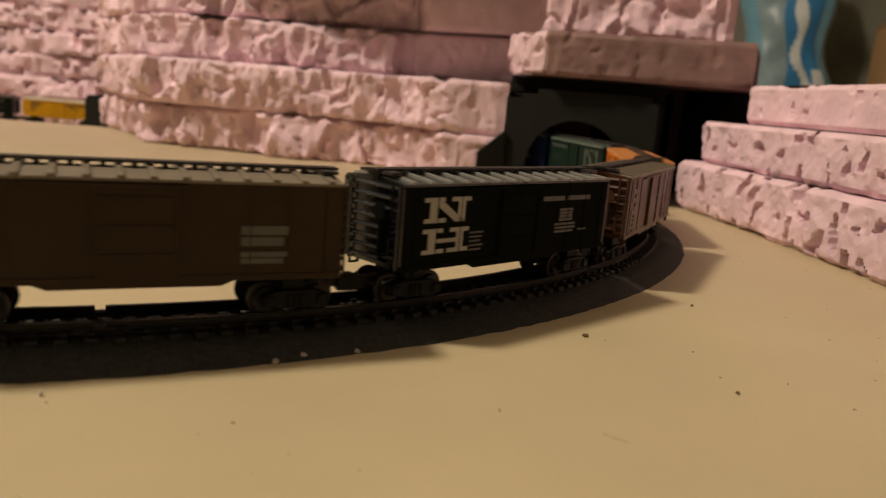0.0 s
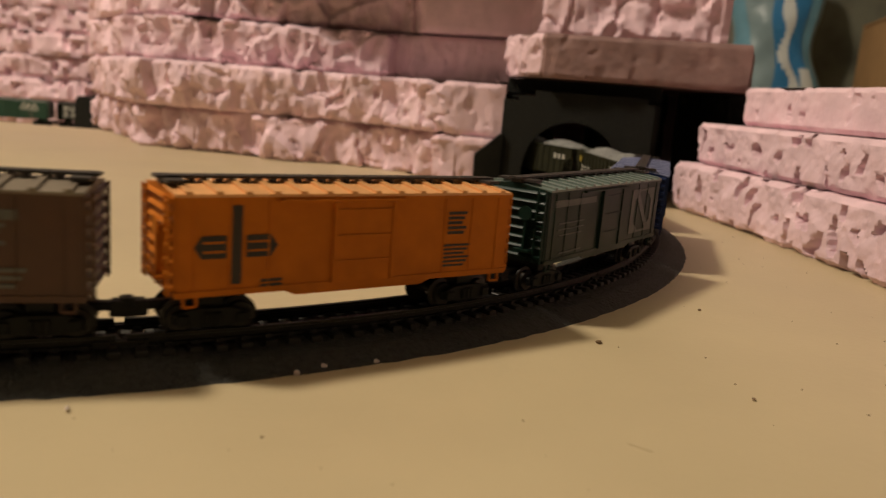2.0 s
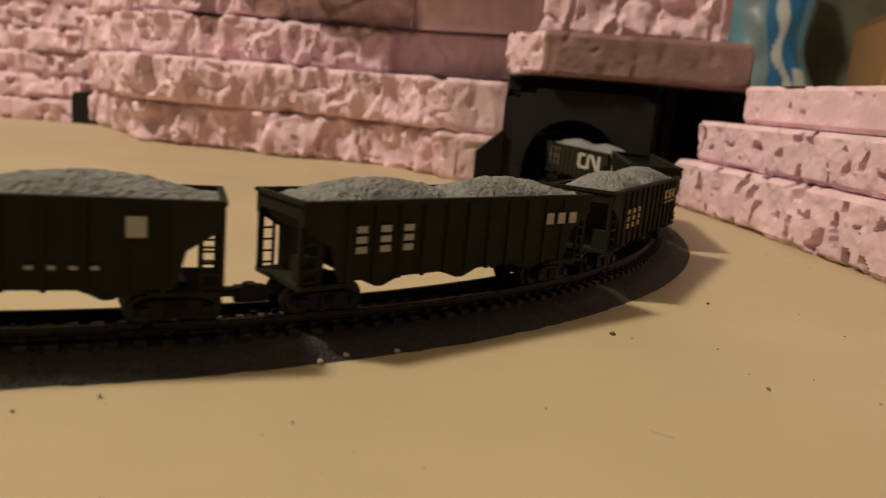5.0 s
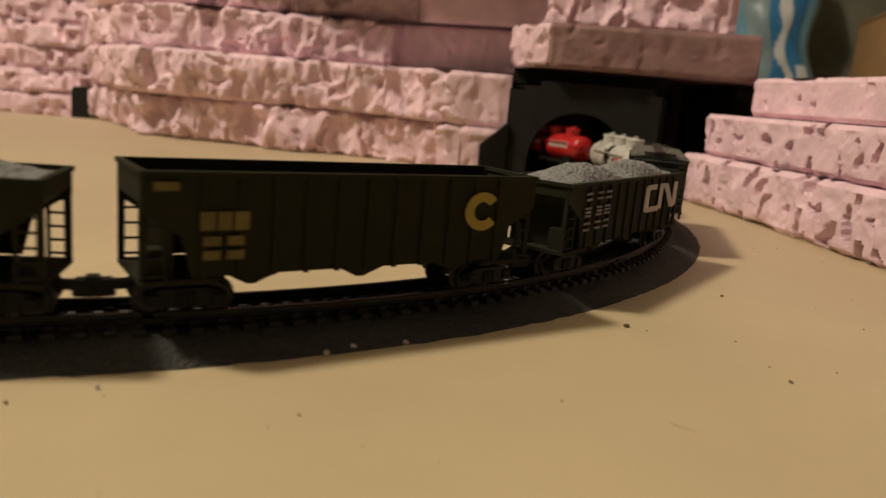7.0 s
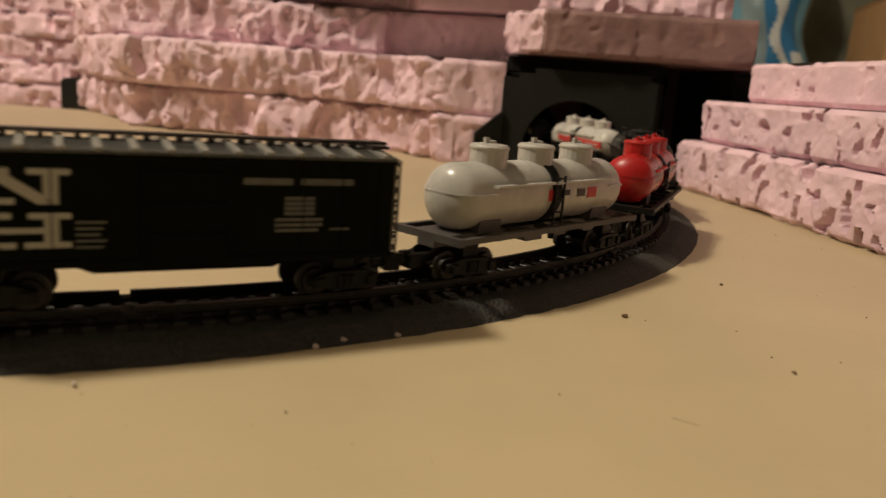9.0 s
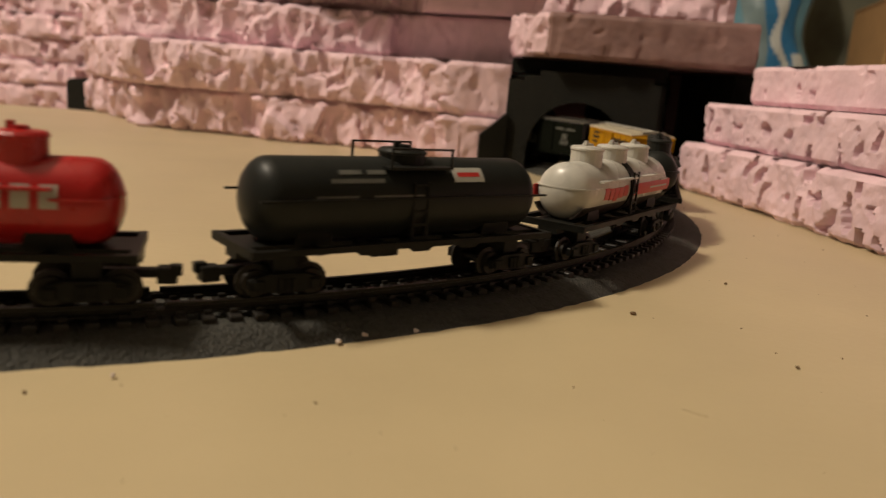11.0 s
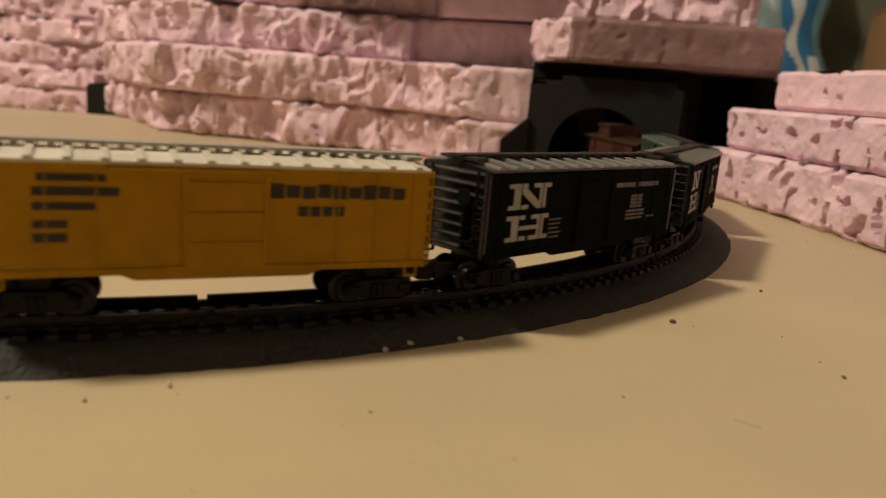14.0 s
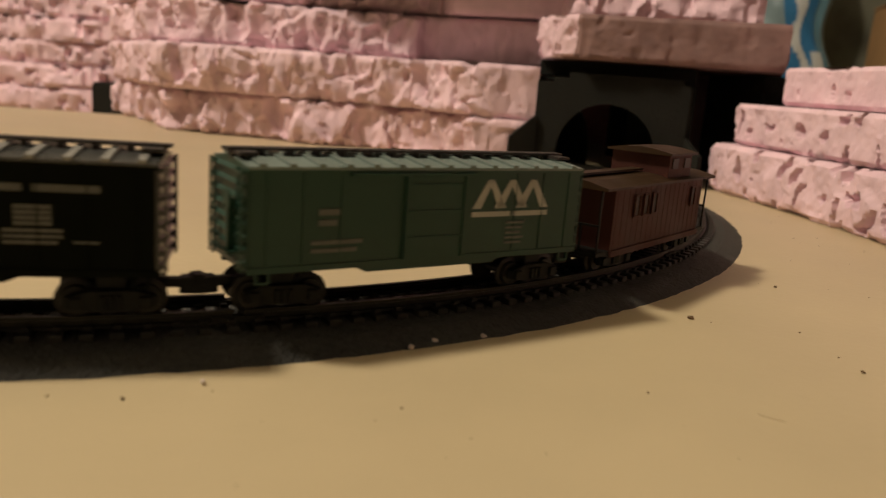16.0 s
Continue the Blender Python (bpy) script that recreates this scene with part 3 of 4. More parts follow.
            add_box(bm, 0.0013, 0.0016, y0, y1, z, z + 0.0003)
    return bm


def brake_bm():
    bm = bmesh.new()
    add_lathe(bm, [(0.0018, 0.0022), (0.0018, 0.0026)], None, pose(0, 0.0042, 0.0268, 0, 90, 0), 12)
    add_box(bm, 0.0010, 0.0024, 0.0039, 0.0045, 0.0180, 0.0268)
    add_box(bm, 0.0006, 0.0030, 0.0020, 0.0062, 0.0176, 0.0181)
    return bm


def roof_bm():
    bm = bmesh.new()
    h = L / 2
    over = W / 2 + 0.0003
    pts = [(-over, EAVE - 0.0002), (-over, EAVE + 0.0003), (0, PEAK), (over, EAVE + 0.0003), (over, EAVE - 0.0002)]
    a = [bm.verts.new((-h, y, z)) for y, z in pts]
    b = [bm.verts.new((h, y, z)) for y, z in pts]
    bm.faces.new(a)
    bm.faces.new(list(reversed(b)))
    for i in range(5):
        bm.faces.new((a[i], b[i], b[(i + 1) % 5], a[(i + 1) % 5]))
    return bm


def roof_rib_bm():
    bm = bmesh.new()
    over = W / 2 + 0.0003
    for s in (1, -1):
        q = [(s * over, EAVE + 0.0002), (s * over, EAVE + 0.0008), (0, PEAK + 0.0005), (0, PEAK - 0.0002)]
        va = [bm.verts.new((-0.0006, y, z)) for y, z in q]
        vb = [bm.verts.new((0.0006, y, z)) for y, z in q]
        bm.faces.new(va)
        bm.faces.new(list(reversed(vb)))
        for i in range(4):
            bm.faces.new((va[i], vb[i], vb[(i + 1) % 4], va[(i + 1) % 4]))
    return bm


def walk_bm():
    bm = bmesh.new()
    h = L / 2 + 0.0010
    for y in (-0.0016, -0.0005, 0.0006):
        add_box(bm, -h, h, y, y + 0.0010, PEAK + 0.0007, PEAK + 0.0012)
    for k in range(15):
        x = -h + 0.0012 + k * (2 * h - 0.0024) / 14
        add_box(bm, x - 0.0004, x + 0.0004, -0.0015, 0.0015, PEAK - 0.0002, PEAK + 0.0008)
    for s in (1, -1):
        x0, x1 = sorted((s * (h - 0.0042), s * (h - 0.0010)))
        add_box(bm, x0, x1, -0.0052, 0.0052, PEAK + 0.0002, PEAK + 0.0008)
    return bm


def under_bm():
    bm = bmesh.new()
    add_box(bm, -0.0330, 0.0330, -0.0022, 0.0022, 0.0137, 0.0151)
    add_box(bm, -0.0330, 0.0330, -0.0070, 0.0070, 0.0143, 0.0151)
    return bm


def boxcar(label, body_mat, roof_mat, walk_mat, groups, wheel_mat=None, end_mat=None):
    car = tagged(new("boxcar"), label, "boxcar", group="freight train")
    part("body", shared(("body", body_mat.name), box_body_bm, body_mat), None, car)
    part("side_trim", shared(("side_trim", body_mat.name), side_trim_bm, body_mat), None, car)
    for s in (1, -1):
        d = part("door", shared(("door", body_mat.name), door_bm, body_mat), None, car)
        door_pieces(d, body_mat)
        d.location.y = s * W / 2
        d.rotation_euler.z = 0 if s > 0 else math.pi
        e = part("end_panel", shared(("end_panel", (end_mat or body_mat).name), end_bm, end_mat or body_mat), None, car)
        e.location.x = s * (L / 2 - 0.0006)
        e.rotation_euler.z = 0 if s > 0 else math.pi
    b = part("brake_wheel", shared(("brake_wheel", body_mat.name), brake_bm, body_mat), None, car)
    b.location.x = L / 2 - 0.0006
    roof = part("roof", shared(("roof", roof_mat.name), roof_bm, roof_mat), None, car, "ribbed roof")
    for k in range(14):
        rm = P_RIBGLINT if roof_mat is P_ROOFB else roof_mat
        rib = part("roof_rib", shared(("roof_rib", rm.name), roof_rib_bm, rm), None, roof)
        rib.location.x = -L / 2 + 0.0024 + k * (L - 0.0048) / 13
    part("roof_walk", shared(("roof_walk", walk_mat.name), walk_bm, walk_mat), None, car)
    part("underframe", shared(("underframe",), under_bm, M_FRAME), None, car)
    running_gear(car, L / 2, 0.0278, wheel_mat or M_WHEEL)
    marks(car, groups, L / 2, W / 2 + 0.00005, EAVE, PRINT_FOOT)
    return car


# hoppers
LH, WH = 0.0808, 0.0190
HB = 0.0143


def hopper_pieces(car, RIM, m):
    """Side sheets, sloping end sheets, floor, rims, corner posts and end decks."""
    h = LH / 2
    side = [(-h, RIM), (h, RIM), (h, 0.0252), (h - 0.0062, 0.0212), (h - 0.0080, HB), (-h + 0.0080, HB), (-h + 0.0062, 0.0212), (-h, 0.0252)]

    def put(name, bm, label=""):
        part(name, bm, m, car, label)
    for s in (1, -1):
        bm = bmesh.new()
        add_prism(bm, side, *sorted((s * (WH / 2 - 0.0009), s * (WH / 2 - 0.0002))))
        put("side_sheet", bm)
        bm = bmesh.new()
        t = [(s * (h - 0.0004), RIM), (s * h, RIM), (s * h, 0.0266), (s * (h - 0.0150), HB), (s * (h - 0.0160), HB + 0.0004), (s * (h - 0.0006), 0.0268)]
        add_prism(bm, t, -WH / 2 + 0.0009, WH / 2 - 0.0009)
        put("slope_sheet", bm)
        put("side_rim", boxes((-h - 0.0003, h + 0.0003, *sorted((s * (WH / 2 - 0.0011), s * (WH / 2 + 0.0003))), RIM - 0.0005, RIM + 0.0003)))
        put("end_rim", boxes((*sorted((s * (h - 0.0008), s * (h + 0.0004))), -WH / 2 + 0.0011, WH / 2 - 0.0011, RIM - 0.0005, RIM + 0.0003)))
        for y in (-WH / 2 + 0.0010, WH / 2 - 0.0018):
            put("corner_post", boxes((*sorted((s * (h - 0.0010), s * (h + 0.0001))), y, y + 0.0008, 0.0139, RIM - 0.0005)))
        put("end_deck", boxes((*sorted((s * (h - 0.0125), s * h)), -WH / 2 + 0.0004, WH / 2 - 0.0004, 0.0130, 0.0139)))
    put("end_bulkhead", boxes((h - 0.0052, h - 0.0046, -WH / 2 + 0.0012, WH / 2 - 0.0012, 0.0139, 0.0236)))
    put("brake_gear", boxes((h - 0.0040, h - 0.0012, WH / 2 - 0.0056, WH / 2 - 0.0014, 0.0139, 0.0190)))
    put("floor_sheet", boxes((-h + 0.014, h - 0.014, -WH / 2 + 0.0009, WH / 2 - 0.0009, HB, HB + 0.0006)))


def bay_bm():
    bm = bmesh.new()
    add_prism(bm, [(-0.0056, HB + 0.0002), (0.0056, HB + 0.0002), (0.0008, 0.0121), (-0.0008, 0.0121)], -WH / 2 + 0.0020, WH / 2 - 0.0020)
    for s in (1, -1):
        add_prism(bm, [(-0.0050, HB), (0.0050, HB), (0.0, 0.0123)], *sorted((s * (WH / 2 - 0.0022), s * (WH / 2 - 0.0010))))
    return bm


def rib_bm(RIM):
    return boxes((-0.00045, 0.00045, 0, 0.0007, HB - 0.0002, RIM - 0.0003))


def hladder_bm(RIM):
    bm = bmesh.new()
    for i in range(6):
        z = 0.0145 + i * (RIM - 0.0178) / 5
        add_box(bm, -0.0030, 0.0004, -0.0002, 0.0002, z, z + 0.0004)
    add_box(bm, -0.0032, -0.0027, -0.0003, 0.0003, 0.0135, RIM - 0.0012)
    return bm


def load_bm(seed, RIM, heap=0.0031):
    bm = bmesh.new()
    nx, ny = 84, 22
    hx, hy = LH / 2 - 0.0009, WH / 2 - 0.0011
    grid = []
    for i in range(nx + 1):
        row = []
        for j in range(ny + 1):
            x, y = -hx + 2 * hx * i / nx, -hy + 2 * hy * j / ny
            e = max(0.0, 1 - (y / hy) ** 2) ** 0.7
            a = max(0.0, 1 - ((x - 0.0185) / 0.0185) ** 2)
            b = max(0.0, 1 - ((x + 0.0175) / 0.0190) ** 2)
            z = RIM - 0.0012 + heap * e * max(a, b) * 1.05 + 0.0014 * e
            z += noise.noise(Vector((x * 330 + seed * 5, y * 330, seed))) * 0.0005 + noise.noise(Vector((x * 900 + seed * 5, y * 900, seed))) * 0.00045
            row.append(bm.verts.new((x, y, z)))
        grid.append(row)
    for i in range(nx):
        for j in range(ny):
            bm.faces.new((grid[i][j], grid[i + 1][j], grid[i + 1][j + 1], grid[i][j + 1]))
    rim = [grid[i][0] for i in range(nx + 1)] + [grid[nx][j] for j in range(1, ny + 1)] + [grid[i][ny] for i in range(nx - 1, -1, -1)] + [grid[0][j] for j in range(ny - 1, 0, -1)]
    low = [bm.verts.new((v.co.x * 0.6, v.co.y * 0.9, HB + 0.002)) for v in rim]
    for i in range(len(rim)):
        j = (i + 1) % len(rim)
        bm.faces.new((rim[i], rim[j], low[j], low[i]))
    bm.faces.new(low)
    return bm


def hopper(label, body_mat, groups, loaded, seed=1, dark_load=None, ribs=11, RIM=0.0297):
    car = tagged(new("hopper_car"), label, "hopper car", group="freight train")
    hopper_pieces(car, RIM, body_mat)
    for x in (-0.0215, 0.0, 0.0215):
        b = part("hopper_bay", shared(("hopper_bay", body_mat.name), bay_bm, body_mat), None, car)
        b.location.x = x
    for s in (1, -1):
        for k in range(ribs):
            r = part("side_rib", shared(("side_rib", body_mat.name, RIM), lambda: rib_bm(RIM), body_mat), None, car)
            r.location = (-0.0305 + 0.061 * k / (ribs - 1), s * (WH / 2 - 0.0003), 0)
            r.rotation_euler.z = 0 if s > 0 else math.pi
        for e in (1, -1):
            ld = part("ladder", shared(("hladder", body_mat.name, RIM), lambda: hladder_bm(RIM), body_mat), None, car)
            ld.location = (e * (LH / 2 - 0.0008), s * (WH / 2 - 0.0006), 0)
            ld.rotation_euler.z = 0 if e > 0 else math.pi
    running_gear(car, LH / 2, 0.0316, M_WHEEL)
    if loaded:
        part("gravel_load", load_bm(seed, RIM), dark_load or M_GRAVEL, car, "heaped grey gravel load")
    marks(car, groups, LH / 2, WH / 2 + 0.0004, RIM, HB)
    return car


# tank cars
TR = 0.0073
TZ = 0.0237
FH = 0.0356


def frame_bm():
    bm = bmesh.new()
    h = FH
    for s in (1, -1):
        add_box(bm, -h, h, *sorted((s * 0.0082, s * 0.0096)), 0.0155, 0.0167)
        add_box(bm, *sorted((s * (h - 0.0014), s * h)), -0.0095, 0.0095, 0.0152, 0.0168)
        add_box(bm, *sorted((s * 0.0190, s * h)), -0.0050, 0.0050, 0.0161, 0.0166)
    add_box(bm, -h, h, -0.0024, 0.0024, 0.0138, 0.0160)
    for x in (-0.022, -0.011, 0, 0.011, 0.022):
        add_box(bm, x - 0.0008, x + 0.0008, -0.0090, 0.0090, 0.0152, 0.0163)
    for x in (-0.012, 0.0, 0.012):
        add_prism(bm, [(x - 0.0030, 0.0156), (x + 0.0030, 0.0156), (x + 0.0018, 0.0147), (x - 0.0018, 0.0147)], 0.0084, 0.0094)
        add_prism(bm, [(x - 0.0030, 0.0156), (x + 0.0030, 0.0156), (x + 0.0018, 0.0147), (x - 0.0018, 0.0147)], -0.0094, -0.0084)
    add_box(bm, 0.004, 0.010, 0.0030, 0.0070, 0.0136, 0.0155)
    add_box(bm, -0.012, -0.007, -0.0070, -0.0030, 0.0136, 0.0155)
    for s in (1, -1):
        for x in (-0.0220, 0.0220):
            add_prism(bm, [(x - 0.004, 0.0165), (x + 0.004, 0.0165), (x + 0.003, 0.0205), (x - 0.003, 0.0205)], *sorted((s * 0.0028, s * 0.0058)))
    return bm


def tank_profile(h, r):
    pr = []
    for k in range(7):
        a = math.pi / 2 * k / 6
        pr.append((max(r * math.sin(a), 0.0004), -h + 0.0050 - 0.0050 * math.cos(a)))
    return pr + [(q, -z) for q, z in reversed(pr)]


def tank_bm(h):
    bm = bmesh.new()
    add_lathe(bm, tank_profile(h, TR), None, pose(0, 0, TZ, 0, 90, 0), 28)
    return bm


def dome_bm(r, h0, h1):
    bm = bmesh.new()
    add_lathe(bm, [(r, h0), (r, h1 - 0.0012), (r * 1.06, h1 - 0.0011), (r * 1.06, h1 - 0.0007), (r * 0.94, h1 - 0.0002), (r * 0.5, h1), (r * 0.35, h1 + 0.0001), (r * 0.33, h1 + 0.0006), (0.0004, h1 + 0.0007)], None, Matrix.Identity(4), 20)
    add_box(bm, r * 0.15, r * 0.45, -0.0004, 0.0004, h1, h1 + 0.0013)
    return bm


def seam_bm(h):
    bm = bmesh.new()
    z = TZ + 0.0026
    y = math.sqrt(TR ** 2 - 0.0026 ** 2)
    for s in (1, -1):
        add_box(bm, -h + 0.0100, h - 0.0100, *sorted((s * (y - 0.0012), s * (y + 0.0013))), z, z + 0.0005)
        out = [(s * abs(z), r + 0.0004) for r, z in tank_profile(h, TR)[:7]] + [(s * (h - 0.0105), TR + 0.0004)]
        ring = out + [(x, -y) for x, y in reversed(out)]
        va = [bm.verts.new((x, y, TZ + 0.0010)) for x, y in ring]
        vb = [bm.verts.new((x, y, TZ + 0.0014)) for x, y in ring]
        bm.faces.new(va)
        bm.faces.new(list(reversed(vb)))
        for i in range(len(ring)):
            j = (i + 1) % len(ring)
            bm.faces.new((va[i], vb[i], vb[j], va[j]))
    return bm


def strap_bm():
    bm = bmesh.new()
    n = 24
    prev = None
    for k in range(n + 1):
        a = 2 * math.pi * k / n
        ring = [bm.verts.new((x, r * math.cos(a), TZ + r * math.sin(a))) for x, r in ((-0.0016, TR - 0.0003), (-0.0016, TR + 0.0004), (0.0016, TR + 0.0004), (0.0016, TR - 0.0003))]
        if prev:
            for q in range(4):
                bm.faces.new((prev[q], prev[(q + 1) % 4], ring[(q + 1) % 4], ring[q]))
        prev = ring
    for s in (1, -1):
        for x in (-0.0019, 0.0015):
            add_box(bm, x, x + 0.0004, *sorted((s * (TR + 0.0004), s * (TR + 0.0009))), 0.0160, TZ + 0.0045)
        for i in range(5):
            add_box(bm, -0.0019, 0.0019, *sorted((s * (TR + 0.0005), s * (TR + 0.0009))), 0.0170 + i * 0.0026, 0.0174 + i * 0.0026)
    return bm


def brakestand_bm():
    bm = bmesh.new()
    add_box(bm, 0.0343, 0.0353, 0.0010, 0.0020, 0.0160, 0.0238)
    add_lathe(bm, [(0.0019, 0.0236), (0.0019, 0.0241)], None, pose(0.0348, 0.0015, 0, 0, 0, 0), 12)
    return bm


def curved_marks(car, groups, half, radius, axis):
    """Printed marks that follow the barrel; v is the angle from the top in degrees."""
    for side in (1, -1):
        for k, (material, rects) in enumerate(groups):
            bm = bmesh.new()
            r = radius + 0.00012 + 0.00004 * k
            for u0, u1, a0, a1 in rects:
                n = max(int((a1 - a0) / 6), 1)
                for x0, x1 in (((half - 2 * half * u1) * side, (half - 2 * half * u0) * side),):
                    for i in range(n):
                        p, q = radians(a0 + (a1 - a0) * i / n), radians(a0 + (a1 - a0) * (i + 1) / n)
                        vs = []
                        for rr in (r - 0.0004, r):
                            for x in (x0, x1):
                                for a in (p, q):
                                    vs.append(bm.verts.new((x, side * rr * math.sin(a), axis + rr * math.cos(a))))
                        for f in ((0, 1, 3, 2), (4, 6, 7, 5), (0, 4, 5, 1), (2, 3, 7, 6), (0, 2, 6, 4), (1, 5, 7, 3)):
                            bm.faces.new([vs[t] for t in f])
            tagged(part("print", bm, material, car), kind="stuff")


def tank_car(label, tank_mat, groups, domes=3, frame_mat=None, barrel_half=0.0330, stands=()):
    car = tagged(new("tank_car"), label, "tank car", group="freight train")
    fm = frame_mat or M_FRAME
    part("frame", shared(("tank_frame", fm.name), frame_bm, fm), None, car)
    t = part("tank", shared(("tank", tank_mat.name, barrel_half), lambda: tank_bm(barrel_half), tank_mat, 0, True), None, car)
    if domes == 3:
        for x in (0.0175, 0.0, -0.0173):
            d = part("dome", shared(("dome", tank_mat.name), lambda: dome_bm(0.0042, 0.0280, 0.0349), tank_mat), None, car)
            d.location.x = x
        part("seam_plate", shared(("seam", tank_mat.name), lambda: seam_bm(barrel_half), tank_mat), None, car)
        part("ladder_strap", shared(("strap",), strap_bm, M_FRAME), None, car)
    else:
        t.scale, t.location.z = (1, 1.1, 1.1), 0.0006 - 0.1 * TZ
        d = part("dome", shared(("dome1", tank_mat.name), lambda: dome_bm(0.0048, 0.0280, 0.0342), tank_mat), None, car)
        bm = bmesh.new()
        for s in (1, -1):
            add_box(bm, -0.0075, 0.0075, *sorted((s * 0.0046, s * 0.0078)), 0.0306, 0.0311)
            for x in (-0.0073, 0.0070):
                add_box(bm, x, x + 0.0004, *sorted((s * 0.0074, s * 0.0078)), 0.0306, 0.0348)
            add_box(bm, -0.0073, 0.0074, *sorted((s * 0.0074, s * 0.0078)), 0.0344, 0.0348)
            add_box(bm, -barrel_half, barrel_half, *sorted((s * (TR + 0.0006), s * (TR + 0.0013))), TZ + 0.0012, TZ + 0.0016)
        part("dome_platform", bm, M_FRAME, car)
        part("ladder_strap", shared(("strap",), strap_bm, M_FRAME), None, car)
    for s in stands:
        st = part("brake_stand", shared(("brakestand",), brakestand_bm, M_FRAME), None, car)
        st.rotation_euler.z = 0 if s > 0 else math.pi
    running_gear(car, FH, 0.0268, M_WHEEL)
    curved_marks(car, groups, barrel_half, *((TR, TZ) if domes == 3 else (TR * 1.1, TZ + 0.0006)))
    return car


def caboose(label, body_mat, roof_mat):
    car = tagged(new("caboose"), label, "caboose", group="freight train")
    h, w = 0.0270, 0.0090
    bm = boxes((-h, h, -w, w, 0.0120, 0.0276))
    for s in (1, -1):
        for k in range(18):
            x = -h + 0.0015 + k * 0.003
            part("side_batten", boxes((x - 0.0001, x + 0.0001, *sorted((s * w, s * (w + 0.00006))), 0.0128, 0.0274)), body_mat, car)
        part("side_sill", boxes((-h, h, *sorted((s * w, s * (w + 0.0005))), 0.0113, 0.0128)), body_mat, car)
    part("body", bm, body_mat, car)

    def roof(x0, x1, w1, z0, z1):
        b = bmesh.new()
        pts = [(-w1, z0), (-w1, z0 + 0.0006), (-w1 * 0.5, z1 - 0.0003), (0, z1), (w1 * 0.5, z1 - 0.0003), (w1, z0 + 0.0006), (w1, z0)]
        va = [b.verts.new((x0, y, z)) for y, z in pts]
        vb = [b.verts.new((x1, y, z)) for y, z in pts]
        b.faces.new(va)
        b.faces.new(list(reversed(vb)))
        for i in range(7):
            b.faces.new((va[i], vb[i], vb[(i + 1) % 7], va[(i + 1) % 7]))
        return b
    part("roof", roof(-0.0335, 0.0335, 0.0102, 0.0274, 0.0294), roof_mat, car)
    part("cupola", boxes((-0.0185, -0.0035, -0.0082, 0.0082, 0.0284, 0.0345)), body_mat, car)
    part("cupola_roof", roof(-0.0200, -0.0020, 0.0092, 0.0343, 0.0360), roof_mat, car)
    part("roof_walk", boxes((-0.0335, -0.0195, -0.0016, 0.0016, 0.0298, 0.0303), (-0.0025, 0.0335, -0.0016, 0.0016, 0.0298, 0.0303)), roof_mat, car)
    for s in (1, -1):
        for x in (0.0155, 0.0105, 0.0055, -0.0200):
            win = part("window", boxes((x - 0.0011, x + 0.0011, *sorted((s * (w - 0.0001), s * (w + 0.0003))), 0.0205, 0.0250)), M_BLACKP, car)
            part("window_frame", boxes((x - 0.0015, x + 0.0015, *sorted((s * (w + 0.0002), s * (w + 0.0006))), 0.0200, 0.0204), (x - 0.0015, x + 0.0015, *sorted((s * (w + 0.0002), s * (w + 0.0006))), 0.0251, 0.0255), (x - 0.0015, x - 0.0011, *sorted((s * (w + 0.0002), s * (w + 0.0006))), 0.0204, 0.0251), (x + 0.0011, x + 0.0015, *sorted((s * (w + 0.0002), s * (w + 0.0006))), 0.0204, 0.0251)), body_mat, win)
        for x in (-0.0150, -0.0070):
            part("window", boxes((x - 0.0018, x + 0.0018, *sorted((s * 0.0081, s * 0.0085)), 0.0308, 0.0334)), M_BLACKP, car)
        part("end_platform", boxes((*sorted((s * h, s * 0.0330)), -0.0088, 0.0088, 0.0118, 0.0128)), M_FRAME, car)
        rl = bmesh.new()
        for y in (-0.0086, -0.0040, 0.0036, 0.0082):
            add_box(rl, *sorted((s * 0.0322, s * 0.0327)), y, y + 0.0004, 0.0126, 0.0190 if abs(y + 0.0002) < 0.006 else 0.0276)
        add_box(rl, *sorted((s * 0.0322, s * 0.0327)), -0.0086, 0.0086, 0.0188, 0.0193)
        part("end_railing", rl, M_FRAME, car)
    running_gear(car, 0.0330, 0.0195, M_WHEEL)
    return car


P_BLACK = paint("black_car_paint", (0.0062, 0.0074, 0.0050), 0.8, 0.04)
P_BLACKEND = paint("black_end_gloss", (0.012, 0.012, 0.012), 0.26, 0.6)
P_BROWN = paint("oxide_brown_paint", (0.038, 0.021, 0.010), 0.45, 0.2)
P_BROWN2 = paint("red_brown_paint", (0.080, 0.034, 0.018))
P_ORANGE = paint("orange_paint", (0.50, 0.145, 0.011), 0.55, 0.12)
P_GREEN = paint("dark_green_paint", (0.0075, 0.021, 0.0145), 0.45, 0.2)
P_GREEN2 = paint("mid_green_paint", (0.0165, 0.0525, 0.0338))
P_BLUE = paint("navy_blue_paint", (0.012, 0.022, 0.075), 0.45, 0.2)
P_HOPPER = paint("dark_hopper_paint", (0.0240, 0.0240, 0.0140), 0.75, 0.08)
P_SILVER = paint("silver_grey_paint", (0.47, 0.46, 0.42), 0.26)
P_WHITE = paint("pale_silver_tank_paint", (0.52, 0.505, 0.46), 0.28)
P_RED = paint("bright_red_paint", (0.40, 0.016, 0.016), 0.3)
P_TBLACK = paint("charcoal_tank_paint", (0.017, 0.0185, 0.0170), 0.42, 0.16)
P_YELLOW = paint("golden_yellow_paint", (0.43, 0.215, 0.006), 0.55, 0.12)
P_CABOOSE = paint("dark_oxide_paint", (0.062, 0.020, 0.014), 0.6, 0.2)
